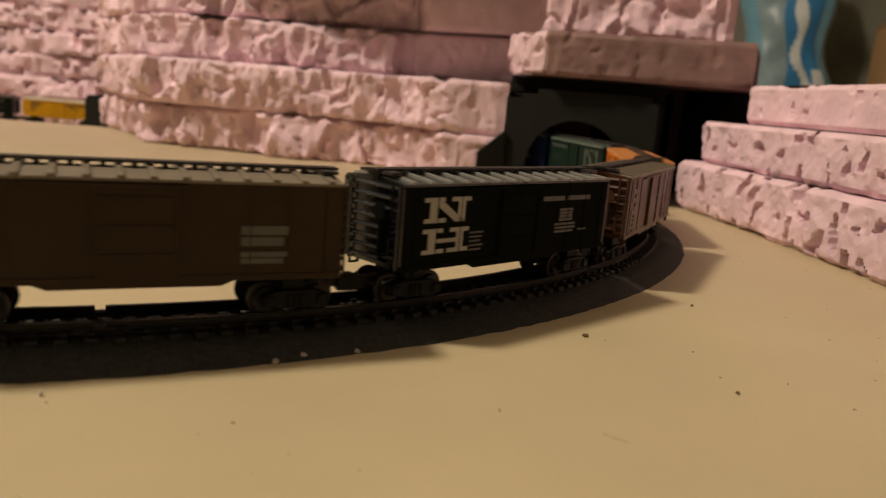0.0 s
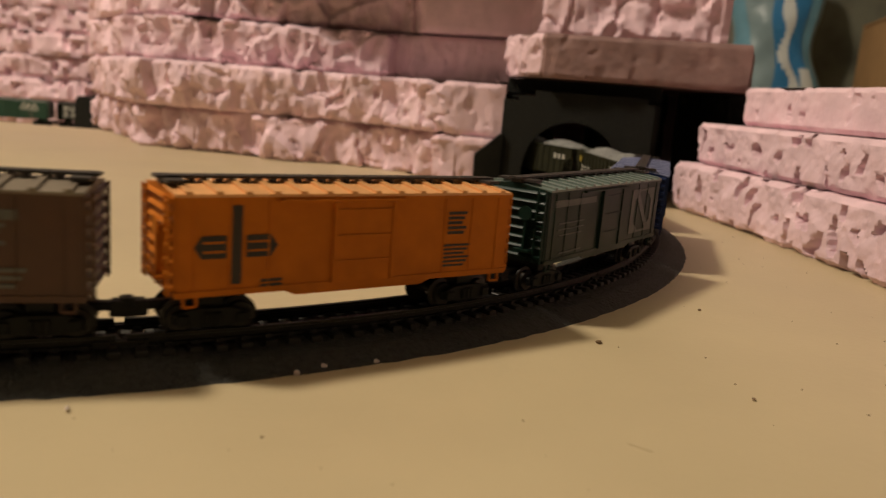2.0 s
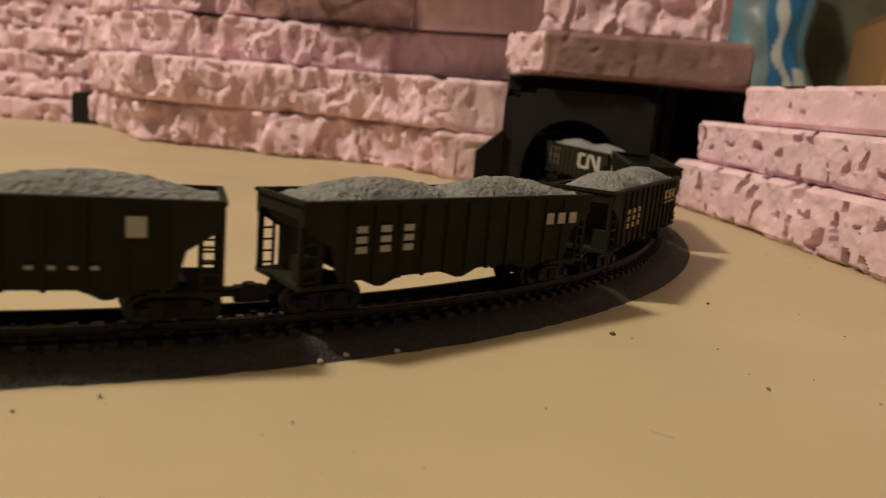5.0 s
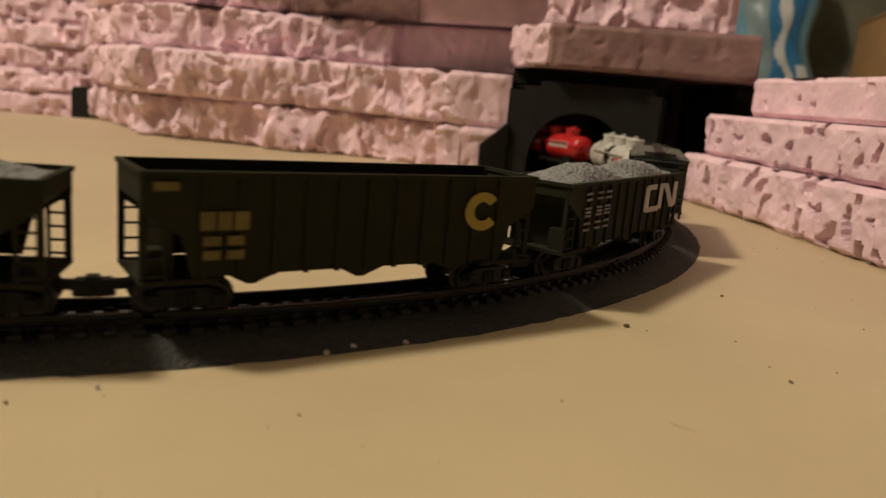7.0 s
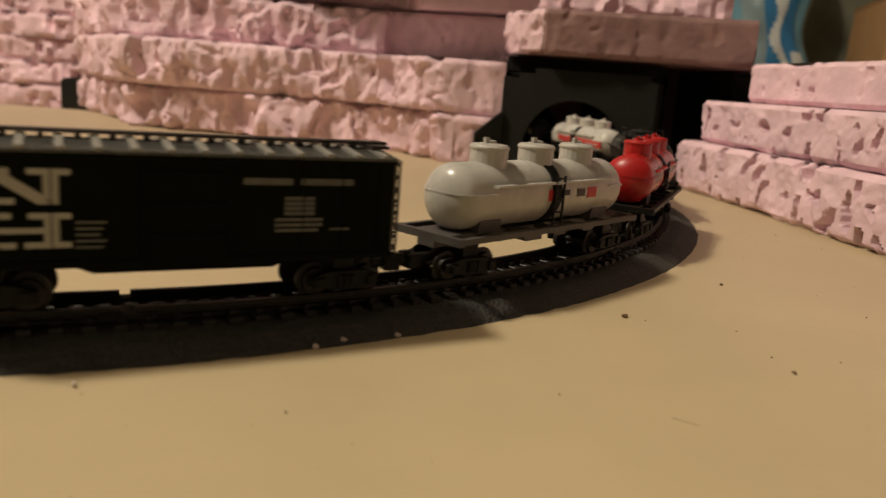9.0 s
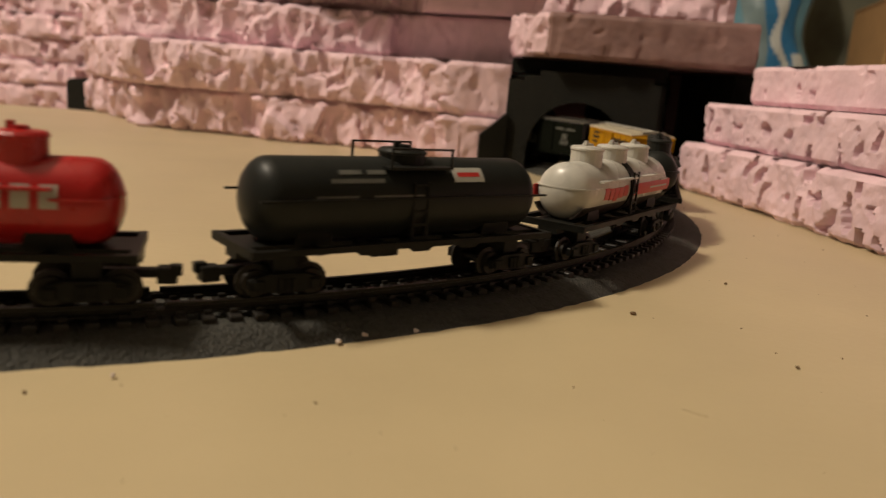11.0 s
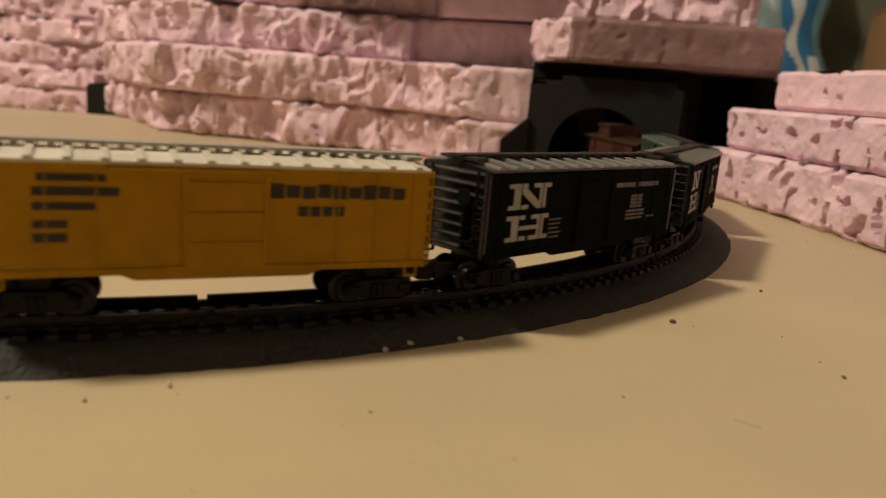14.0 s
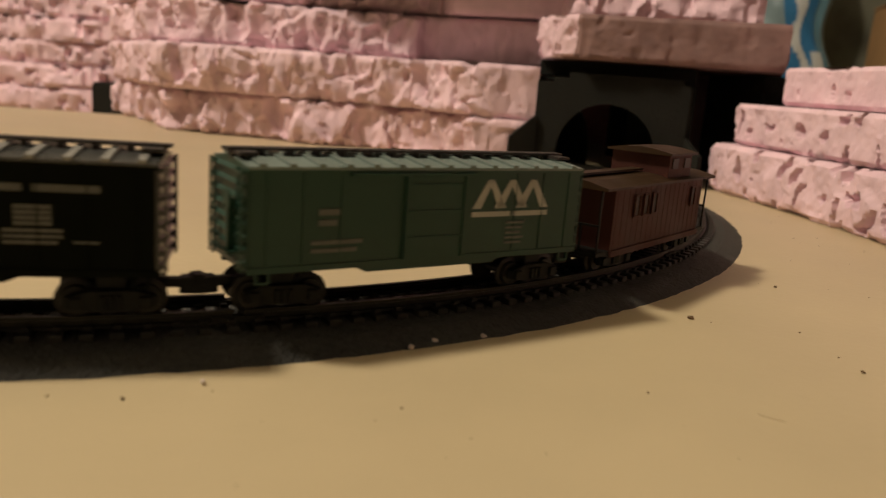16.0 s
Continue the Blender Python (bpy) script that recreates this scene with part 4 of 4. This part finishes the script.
P_ROOFGREY = paint("pale_grey_roof_paint", (0.40, 0.38, 0.34), 0.5)
P_FRAMEGREY = paint("dark_grey_frame_paint", (0.07, 0.065, 0.06), 0.5)
P_ROOFBROWN = paint("grey_brown_roof_paint", (0.21, 0.17, 0.125), 0.45)
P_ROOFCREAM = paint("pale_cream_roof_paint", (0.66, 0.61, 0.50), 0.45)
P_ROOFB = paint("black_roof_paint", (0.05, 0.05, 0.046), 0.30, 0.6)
# wear plus the highlights the ribs catch, put into one paler paint
P_RIBGLINT = paint("worn_rib_glint_paint", (0.30, 0.29, 0.26), 0.35, 0.6)
# overhead light put into the colour: paler roof copies of green, blue, orange
P_ROOFGREEN = paint("lit_green_roof_paint", (0.17, 0.21, 0.185), 0.36)
P_ROOFBLUE = paint("lit_blue_roof_paint", (0.24, 0.26, 0.40), 0.36)
P_ROOFORANGE = paint("lit_orange_roof_paint", (0.72, 0.36, 0.14), 0.36)
P_WALKB = paint("dark_walk_paint", (0.035, 0.028, 0.024), 0.5)

SLAB_LOGO = block_mark(0.08, 0.268, 0.14, 0.43, True) + block_mark(0.08, 0.268, 0.50, 0.79, False)
BLACK_MARKS = [(M_WHITE, SLAB_LOGO), (M_FADE, [(0.62, 0.735, 0.19, 0.25), (0.755, 0.885, 0.19, 0.25)] + [(0.717, 0.79, 0.36 + 0.046 * k, 0.395 + 0.046 * k) for k in range(4)] + [(0.695, 0.81, 0.56, 0.59), (0.695, 0.81, 0.61, 0.64), (0.695, 0.80, 0.66, 0.69), (0.83, 0.88, 0.66, 0.68)] + letter_bars(0.275, 0.335, 0.57, 0.80, 5, 1.6))]
N_LABEL = "black boxcar with white block mark and dark roof"


def cars():
    """The train, leading car first: (thing, phase in degrees along the curve)."""
    out = []
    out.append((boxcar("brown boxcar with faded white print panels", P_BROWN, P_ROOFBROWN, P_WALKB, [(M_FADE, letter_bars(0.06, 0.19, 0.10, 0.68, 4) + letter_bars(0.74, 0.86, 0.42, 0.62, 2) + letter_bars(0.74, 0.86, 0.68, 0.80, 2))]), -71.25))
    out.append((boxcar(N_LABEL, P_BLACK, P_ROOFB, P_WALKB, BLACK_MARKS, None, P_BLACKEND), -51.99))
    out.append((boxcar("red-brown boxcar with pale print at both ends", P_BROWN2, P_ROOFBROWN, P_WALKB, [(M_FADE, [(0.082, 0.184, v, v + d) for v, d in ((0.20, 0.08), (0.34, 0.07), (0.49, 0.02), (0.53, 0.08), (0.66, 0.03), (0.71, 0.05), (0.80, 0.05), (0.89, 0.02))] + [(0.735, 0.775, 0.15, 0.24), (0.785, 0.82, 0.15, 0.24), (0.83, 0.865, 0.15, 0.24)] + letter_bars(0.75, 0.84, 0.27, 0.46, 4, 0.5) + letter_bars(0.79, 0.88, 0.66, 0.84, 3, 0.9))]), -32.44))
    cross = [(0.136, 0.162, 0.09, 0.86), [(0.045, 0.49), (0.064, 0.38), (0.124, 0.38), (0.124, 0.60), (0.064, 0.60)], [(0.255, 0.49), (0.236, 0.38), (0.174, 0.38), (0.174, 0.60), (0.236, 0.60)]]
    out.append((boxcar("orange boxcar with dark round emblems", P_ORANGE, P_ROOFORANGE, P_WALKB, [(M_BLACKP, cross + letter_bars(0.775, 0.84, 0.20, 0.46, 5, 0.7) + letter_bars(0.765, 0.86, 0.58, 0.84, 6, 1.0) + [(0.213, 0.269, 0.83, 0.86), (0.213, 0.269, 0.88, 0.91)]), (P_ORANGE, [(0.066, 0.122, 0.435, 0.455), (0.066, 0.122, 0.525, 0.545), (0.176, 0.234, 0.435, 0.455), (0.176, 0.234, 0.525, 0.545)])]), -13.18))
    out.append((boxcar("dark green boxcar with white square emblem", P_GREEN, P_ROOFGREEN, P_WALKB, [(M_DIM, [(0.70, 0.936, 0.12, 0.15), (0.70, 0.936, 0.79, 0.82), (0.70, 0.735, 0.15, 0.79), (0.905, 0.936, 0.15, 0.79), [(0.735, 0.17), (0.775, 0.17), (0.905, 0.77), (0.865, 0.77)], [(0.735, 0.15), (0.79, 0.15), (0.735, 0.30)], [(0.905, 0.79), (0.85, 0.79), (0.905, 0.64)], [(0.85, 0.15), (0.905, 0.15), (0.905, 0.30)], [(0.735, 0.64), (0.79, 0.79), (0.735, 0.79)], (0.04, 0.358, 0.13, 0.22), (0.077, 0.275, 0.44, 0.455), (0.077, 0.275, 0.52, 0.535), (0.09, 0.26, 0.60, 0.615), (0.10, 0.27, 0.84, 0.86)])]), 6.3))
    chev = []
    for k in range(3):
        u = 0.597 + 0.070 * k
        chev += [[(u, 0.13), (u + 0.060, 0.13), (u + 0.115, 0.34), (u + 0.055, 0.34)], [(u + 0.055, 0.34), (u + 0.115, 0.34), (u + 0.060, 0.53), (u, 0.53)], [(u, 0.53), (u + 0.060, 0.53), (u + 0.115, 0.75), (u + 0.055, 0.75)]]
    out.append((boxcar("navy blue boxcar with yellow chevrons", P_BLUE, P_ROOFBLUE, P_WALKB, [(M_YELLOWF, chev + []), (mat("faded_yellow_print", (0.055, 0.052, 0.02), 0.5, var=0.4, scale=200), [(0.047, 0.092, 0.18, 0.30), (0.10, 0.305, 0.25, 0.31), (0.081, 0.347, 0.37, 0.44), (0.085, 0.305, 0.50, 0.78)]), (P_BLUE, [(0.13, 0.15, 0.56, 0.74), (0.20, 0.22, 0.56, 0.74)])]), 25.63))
    dot = [[(0.139 + 0.021 * math.cos(a * math.pi / 8), 0.23 + 0.105 * math.sin(a * math.pi / 8)) for a in range(16)]]
    trio = lambda u, v, n: [(u + 0.07 * k, u + 0.07 * k + 0.03, v + 0.13 * i, v + 0.13 * i + 0.085) for k in range(3) for i in range(n)]  # noqa: E731
    out.append((hopper("dark hopper car heaped with gravel, yellow disc", P_HOPPER, [(M_YELLOWP, dot), (M_WHITE, trio(0.191, 0.42, 3) + [(0.805, 0.845, 0.17, 0.40)] + [(0.62 + 0.04 * k, 0.635 + 0.04 * k, 0.72, 0.76) for k in range(4)])], True, 1), 46.25))
    out.append((hopper("dark hopper car heaped with gravel, white print", P_HOPPER, [(M_WHITE, trio(0.14, 0.30, 3) + [(0.80 + 0.05 * k, 0.83 + 0.05 * k, 0.25, 0.42) for k in range(3)])], True, 2), 67.47))
    blocky = [(0.745, 0.79, 0.20, 0.255), (0.745, 0.765, 0.255, 0.33), (0.745, 0.79, 0.33, 0.385), (0.81, 0.855, 0.20, 0.25), (0.81, 0.83, 0.25, 0.29), (0.81, 0.855, 0.275, 0.32), (0.835, 0.855, 0.32, 0.35), (0.81, 0.855, 0.345, 0.385), [(0.87, 0.20), (0.89, 0.20), (0.925, 0.385), (0.90, 0.385)], [(0.90, 0.20), (0.925, 0.20), (0.89, 0.385), (0.87, 0.385)], (0.745, 0.79, 0.44, 0.47), (0.81, 0.855, 0.44, 0.47), (0.87, 0.925, 0.44, 0.47)]
    out.append((hopper("dark hopper car heaped with dark stone, yellow print", P_HOPPER, [(M_YELLOWP, [[(u - 0.045, v) for u, v in q] if isinstance(q[0], tuple) else (q[0] - 0.045, q[1] - 0.045, q[2], q[3]) for q in blocky] + trio(0.15, 0.36, 3))], True, 3), 88.65))
    out.append((hopper("empty dark hopper car with a yellow open ring", P_HOPPER, [(M_YELLOWP, ring_poly(0.825, 0.40, 0.054, 0.23, 0.50, 38, 322, 20) ), (M_YELLOWF, [(0.112, 0.143, 0.36, 0.54), (0.148, 0.178, 0.36, 0.54), (0.183, 0.215, 0.36, 0.54)] + [(0.118 + 0.05 * k, 0.155 + 0.05 * k, v, v + 0.09) for k in range(2) for v in (0.60, 0.74)] + [(0.02, 0.07, 0.08, 0.16)])], False, RIM=0.0317), 109.87))
    worm = [(0.600, 0.692, 0.14, 0.235), (0.583, 0.625, 0.17, 0.62), (0.600, 0.730, 0.555, 0.65), (0.724, 0.760, 0.14, 0.62), (0.724, 0.790, 0.14, 0.225), [(0.765, 0.15), (0.810, 0.15), (0.885, 0.54), (0.855, 0.62)], (0.880, 0.921, 0.14, 0.60), (0.850, 0.905, 0.53, 0.63)]
    out.append((hopper("dark hopper car heaped with gravel, white ribbon mark", P_HOPPER, [(M_WHITE, worm), (M_FADE, [(u, u + 0.042, v, v + 0.035) for u in (0.088, 0.169, 0.231) for v in (0.13, 0.22, 0.36, 0.42, 0.48, 0.60, 0.70)])], True, 4), 131.06))
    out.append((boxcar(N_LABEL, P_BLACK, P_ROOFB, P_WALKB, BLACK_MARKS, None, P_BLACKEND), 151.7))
    out.append((tank_car("silver three-dome tank car with small red marks", P_SILVER, [(M_REDP, [(0.45, 0.51, 80, 100), (0.70, 0.76, 80, 100)]), (M_BLACKP, [(0.53, 0.58, 82, 92), (0.63, 0.68, 82, 96)])], 3, P_FRAMEGREY), 171.46))
    out.append((tank_car("bright red three-dome tank car with white print", P_RED, [(M_WHITE, [(0.12 + 0.06 * k, 0.16 + 0.06 * k, 62, 92) for k in range(5)] + [(0.58 + 0.06 * k, 0.62 + 0.06 * k, 62, 92) for k in range(5)])], 3), 190.74))
    out.append((tank_car("black single-dome tank car with small red and white sign", P_TBLACK, [(M_FADE, [(0.24, 0.31, 42, 49), (0.33, 0.39, 42, 49), (0.21, 0.38, 56, 62), (0.16, 0.29, 79, 82), (0.34, 0.51, 79, 82)]), (M_WHITE, [(0.63, 0.745, 38, 62)]), (M_REDP, [(0.645, 0.73, 47, 54)])], 1, None, 0.0338), 210.72))
    out.append((tank_car("pale silver three-dome tank car with a red stripe", P_WHITE, [(M_REDP, [(0.48, 0.98, 82, 108), (0.205, 0.248, 82, 106), (0.256, 0.296, 84, 108), (0.304, 0.344, 84, 112), (0.352, 0.396, 84, 107), (0.404, 0.448, 82, 105)]), (M_BLACKP, [(0.02, 0.98, 118, 150)]), (M_WHITE, [(0.72, 0.94, 93, 97)])], 3, None, 0.0330, (-1,)), 229.75))
    out.append((tank_car("charcoal three-dome tank car with white ribbon mark", P_TBLACK, [(M_WHITE, [(0.24, 0.30, 76, 90), (0.33, 0.46, 76, 90), (0.23, 0.46, 94, 99), (0.23, 0.46, 103, 108), (0.735, 0.770, 76, 104), (0.770, 0.825, 76, 83), (0.770, 0.825, 97, 104), (0.825, 0.850, 76, 104), (0.850, 0.866, 77, 88), (0.862, 0.880, 84, 96), (0.876, 0.892, 92, 104), (0.890, 0.915, 76, 104)])], 3, None, 0.0330, (1,)), 248.6))
    out.append((boxcar("golden yellow boxcar with dark print and pale roof", P_YELLOW, P_ROOFCREAM, P_ROOFGREY, [(M_BLACKP, [(0.12, 0.25, 0.10, 0.16), (0.111, 0.275, 0.21, 0.28), (0.111, 0.23, 0.34, 0.40), (0.111, 0.175, 0.49, 0.55), (0.111, 0.175, 0.60, 0.67)] + [(0.596 + 0.038 * k, 0.628 + 0.038 * k, 0.15 + 0.012 * (k % 3), 0.285 - 0.01 * (k % 2)) for k in range(9)] + [(0.664 + 0.03 * k, 0.686 + 0.03 * k, 0.36, 0.45) for k in range(4)] + [(0.49, 0.53, 0.47, 0.50)])]), 267.88))
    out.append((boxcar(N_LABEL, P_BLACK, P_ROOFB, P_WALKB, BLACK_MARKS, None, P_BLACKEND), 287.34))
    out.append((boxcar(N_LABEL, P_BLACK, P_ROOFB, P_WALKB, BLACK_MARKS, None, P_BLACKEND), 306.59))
    peaks = []
    for k in range(3):
        u = 0.616 + 0.074 * k
        peaks += [[(u, 0.42), (u + 0.028, 0.42), (u + 0.066, 0.11), (u + 0.048, 0.11)], [(u + 0.048, 0.11), (u + 0.066, 0.11), (u + 0.116, 0.42), (u + 0.088, 0.42)]]
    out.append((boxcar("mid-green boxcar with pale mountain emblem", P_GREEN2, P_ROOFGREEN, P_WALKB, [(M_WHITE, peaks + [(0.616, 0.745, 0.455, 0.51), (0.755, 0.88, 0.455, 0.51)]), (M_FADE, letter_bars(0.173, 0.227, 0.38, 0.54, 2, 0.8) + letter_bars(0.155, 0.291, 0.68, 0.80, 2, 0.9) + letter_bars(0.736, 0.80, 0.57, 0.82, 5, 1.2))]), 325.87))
    out.append((caboose("dark oxide-red caboose with cupola", P_CABOOSE, P_BROWN), 343.74))
    return out


TRAIN = cars()
# seconds, and degrees of the curve run so far
TURN = [(0.0, 0.0), (0.5, 11.95), (1.0, 24.12), (1.5, 36.63), (2.0, 49.48), (2.5, 62.54), (3.0, 75.55), (3.5, 88.15), (4.2, 105.54), (5.2, 130.15), (6.3, 157.09), (7.0, 173.73), (8.0, 197.81), (9.2, 227.2), (10.2, 252.1), (11.3, 279.7), (12.0, 295.15), (12.5, 306.5), (13.0, 318.12), (14.0, 340.02), (14.5, 351.77), (15.0, 364.17), (16.0, 390.31)]


def turned(t):
    for (t0, a0), (t1, a1) in zip(TURN, TURN[1:]):
        if t <= t1:
            return a0 + (a1 - a0) * (t - t0) / (t1 - t0)
    return TURN[-1][1]


# ---------- things on and behind the board ----------
def blob(name, x, y, z, r, material, seed, flat=0.7, long=1.0, turn=0):
    bm = bmesh.new()
    bmesh.ops.create_icosphere(bm, subdivisions=2, radius=r)
    for v in bm.verts:
        v.co *= 1 + 0.45 * noise.noise(v.co / r * 1.4 + Vector((seed, 0, 0)))
        v.co.z *= flat
        v.co.x *= long
    lo = min(v.co.z for v in bm.verts)
    ob = new(name, mesh_of(bm, name, material))
    ob.matrix_world = pose(x, y, z - lo - r * 0.08, 0, 0, turn)
    return ob


for i, (x, y, r, m, ln) in enumerate([(0.0347, 0.1664, 0.0006, M_DIRT, 1.3), (0.074, 0.198, 0.0004, M_DIRT, 1.6), (0.055, 0.136, 0.0004, M_DIRT, 1.5), (-0.074, 0.118, 0.0003, M_DIRT, 1.3)]):
    tagged(blob("grit_speck", x, y, 0, r, m, i, 0.7, ln, i * 40), "small brown grit speck on the tan board", "grit")
for i, (x, y, r) in enumerate([(-0.026, 0.1452, 0.0006), (-0.0307, 0.1414, 0.0006), (-0.016, 0.149, 0.0005), (-0.049, 0.1445, 0.0006), (-0.064, 0.124, 0.0004)]):
    tagged(blob("foam_crumb", x, y, 0.0002, r, M_CRUMB, i + 9, 0.8, 1.2, i * 70), "pale foam crumb beside the roadbed", "foam crumb")
fib = bmesh.new()
for k in range(4):
    a = k / 7
    add_box(fib, -0.00050, 0.00050, -0.00004, 0.00004, 0, 0.00008, pose(0.023 + 0.0055 * a, 0.1165 - 0.0030 * a - 0.0008 * math.sin(a * 3), 0.0, 0, 0, -29 - 12 * math.cos(a * 3)))
tagged(new("fibre", mesh_of(fib, "fibre", M_FIBRE)), "short brown fibre lying on the board", "fibre")
rng = random.Random(4)
dust = bmesh.new()
for i in range(150):
    x, y = rng.uniform(-0.10, 0.155), rng.uniform(0.05, 0.35)
    d = math.hypot(x - CX, y - CY)
    if d < 0.266:
        continue
    s = rng.uniform(0.00005, 0.00015)
    add_box(dust, -s * rng.uniform(1, 3), s, -s, s, 0, s, pose(x, y, 0, 0, 0, rng.uniform(0, 180)))
tagged(new("fine_dust", mesh_of(dust, "fine_dust", M_DIRT)), "fine brown dust on the board", "dust", kind="stuff")

M_BAG = mat("clear_blue_plastic", (0.14, 0.30, 0.40), 0.28, var=0.25, scale=14, bump=0.3, bscale=30, dist=0.004)
M_BAGD = mat("blue_plastic_print", (0.04, 0.18, 0.38), 0.3, var=0.2, scale=14)
M_BAGG = mat("grey_green_plastic", (0.20, 0.28, 0.31), 0.35, var=0.4, scale=16, bump=0.3, bscale=40, dist=0.004)
M_BAGW = mat("white_plastic_print", (0.55, 0.58, 0.58), 0.35, var=0.2, scale=20)


def bag_sheet(u0, u1, v0, v1, nu, nv, off):
    """A piece of the front of a slumped bag, u across and v up."""
    bm = bmesh.new()

    def at(u, v, back):
        w = 0.088 - 0.020 * v + 0.006 * math.sin(v * 9)
        lean = 0.03 * v
        bulge = 0.045 * (1 - (2 * u - 1) ** 2) ** 0.6 * (1 - 0.4 * v)
        crease = 0.006 * noise.noise(Vector((u * 5, v * 7, 2)))
        x = (u - 0.5) * 2 * w - lean + 0.005 * math.sin(v * 13 + u * 4)
        return Vector((x, back * (bulge + 0.003) - (0 if back > 0 else 0) + (crease - off if back < 0 else 0), 0.34 * v))
    for back in (-1, 1):
        g = [[bm.verts.new(at(u0 + (u1 - u0) * i / nu, v0 + (v1 - v0) * j / nv, back)) for j in range(nv + 1)] for i in range(nu + 1)]
        for i in range(nu):
            for j in range(nv):
                bm.faces.new((g[i][j], g[i + 1][j], g[i + 1][j + 1], g[i][j + 1]))
        if off:
            break
    bmesh.ops.remove_doubles(bm, verts=bm.verts, dist=0.0005)
    return bm


bag = tagged(new("plastic_bag"), "slumped blue plastic bag with white print", "plastic bag")
part("bag_body", bag_sheet(0, 1, 0, 1, 24, 40, 0), M_BAGG, bag, "grey-green clear plastic", smooth=True)
for u0, u1, v0, v1, m in ((0.02, 0.20, 0.0, 1.0, M_BAG), (0.50, 0.86, 0.0, 1.0, M_BAGD)):
    part("bag_print", bag_sheet(u0, u1, v0, v1, 10, 40, 0.0015), m, bag, "blue printed band", smooth=True)
for k in range(26):
    u, v = 0.66 + 0.05 * math.sin(k * 0.55), 0.22 + 0.03 * k
    part("bag_lettering", bag_sheet(u - 0.06 - 0.03 * math.sin(k * 0.9), u + 0.05, v, v + 0.031, 6, 3, 0.003), M_BAGW, bag, "white print", smooth=True)
part("bag_lettering", bag_sheet(0.77, 0.90, 0.26, 0.44, 6, 10, 0.003), M_BAGW, bag, "white print", smooth=True)
part("bag_edge", bag_sheet(0.87, 0.96, 0.0, 1.0, 4, 40, 0.002), M_BAG, bag, "pale clear plastic edge", smooth=True)
bag.matrix_world = pose(0.742, 1.32, 0, 0, 0, -26)

box = tagged(new("cardboard_box"), "plain brown cardboard box behind the bank", "box")
part("box_body", boxes((-0.13, 0.13, -0.11, 0.11, 0, 0.232)), M_CARD, box, bevel=0.003)
part("box_flap", boxes((-0.13, 0.13, -0.112, -0.001, 0.233, 0.236)), M_CARD, box)
part("box_flap", boxes((-0.13, 0.13, 0.001, 0.112, 0.233, 0.236)), M_CARD, box)
box.matrix_world = pose(0.965, 1.16, 0, 0, 0, -22)
tub = tagged(new("storage_tub"), "dark grey-green storage tub behind the board", "storage tub")
part("tub_body", boxes((-0.2, 0.2, -0.09, 0.09, 0, 0.33)), M_CLUTTER, tub, bevel=0.012)
part("tub_rim", boxes((-0.208, 0.208, -0.098, 0.098, 0.32, 0.335)), M_CLUTTER, tub, bevel=0.003)
tub.matrix_world = pose(0.96, 1.46, 0, 0, 0, -18)

# ---------- ties and joiners of the track, piece by piece ----------
tie_me = mesh_of(boxes((-TIE_W / 2, TIE_W / 2, -0.0086, 0.0086, 0.0014, 0.0041)), "tie", M_TIE, 0.0002)
spike_me = mesh_of(boxes(*[(-0.0006, 0.0006, y, y + 0.0008, 0.0040, 0.0048) for y in (-0.0066, -0.0038, 0.0030, 0.0058)]), "tie_plate", M_TIE)
s = SV0 + 0.002
rest = bmesh.new()
count = 0
while s < S_END + SV0:
    p, h = along(s), math.degrees(heading(s))
    m = pose(p.x, p.y, p.z, 0, 0, h)
    if SV0 < s < SV1 and count < 300:
        for nm, me in (("tie", tie_me), ("tie_plate", spike_me)):
            ob = new(nm, me)
            ob.parent = track
            ob.matrix_basis = m
        count += 1
    else:
        add_box(rest, -TIE_W / 2, TIE_W / 2, -0.0082, 0.0082, 0.0022, 0.0041, m)
    s += TIE_STEP
tagged(part("far_ties", rest, M_TIE, track), kind="stuff")
for js in JOINTS:
    p, h = along(js), math.degrees(heading(js))
    for o in (-0.0048, 0.0048):
        bm = bmesh.new()
        for q in (-0.0009, 0.0004):
            add_box(bm, -0.0045, 0.0045, o + q, o + q + 0.0005, 0.0042, 0.0052, pose(p.x, p.y, p.z, 0, 0, h))
        part("rail_joiner", bm, M_RAIL, track)


def motions():
    for car, phase in TRAIN:
        rows = []
        for k in range(65):
            t = k * 0.25
            rows.append((t, ride(S75 + (75 - (phase - turned(t))) * K)))
        walk(car, rows)
        for tr in [c for c in car.children if c.name.startswith("truck")]:
            d = tr.location.x
            rows = []
            for k in range(65):
                t = k * 0.25
                s = S75 + (75 - (phase - turned(t))) * K
                p = along(s + d)
                rows.append((t, ride(s).inverted() @ pose(p.x, p.y, p.z - 0.0008, 0, 0, math.degrees(heading(s + d)))))
            walk(tr, rows)


motions()
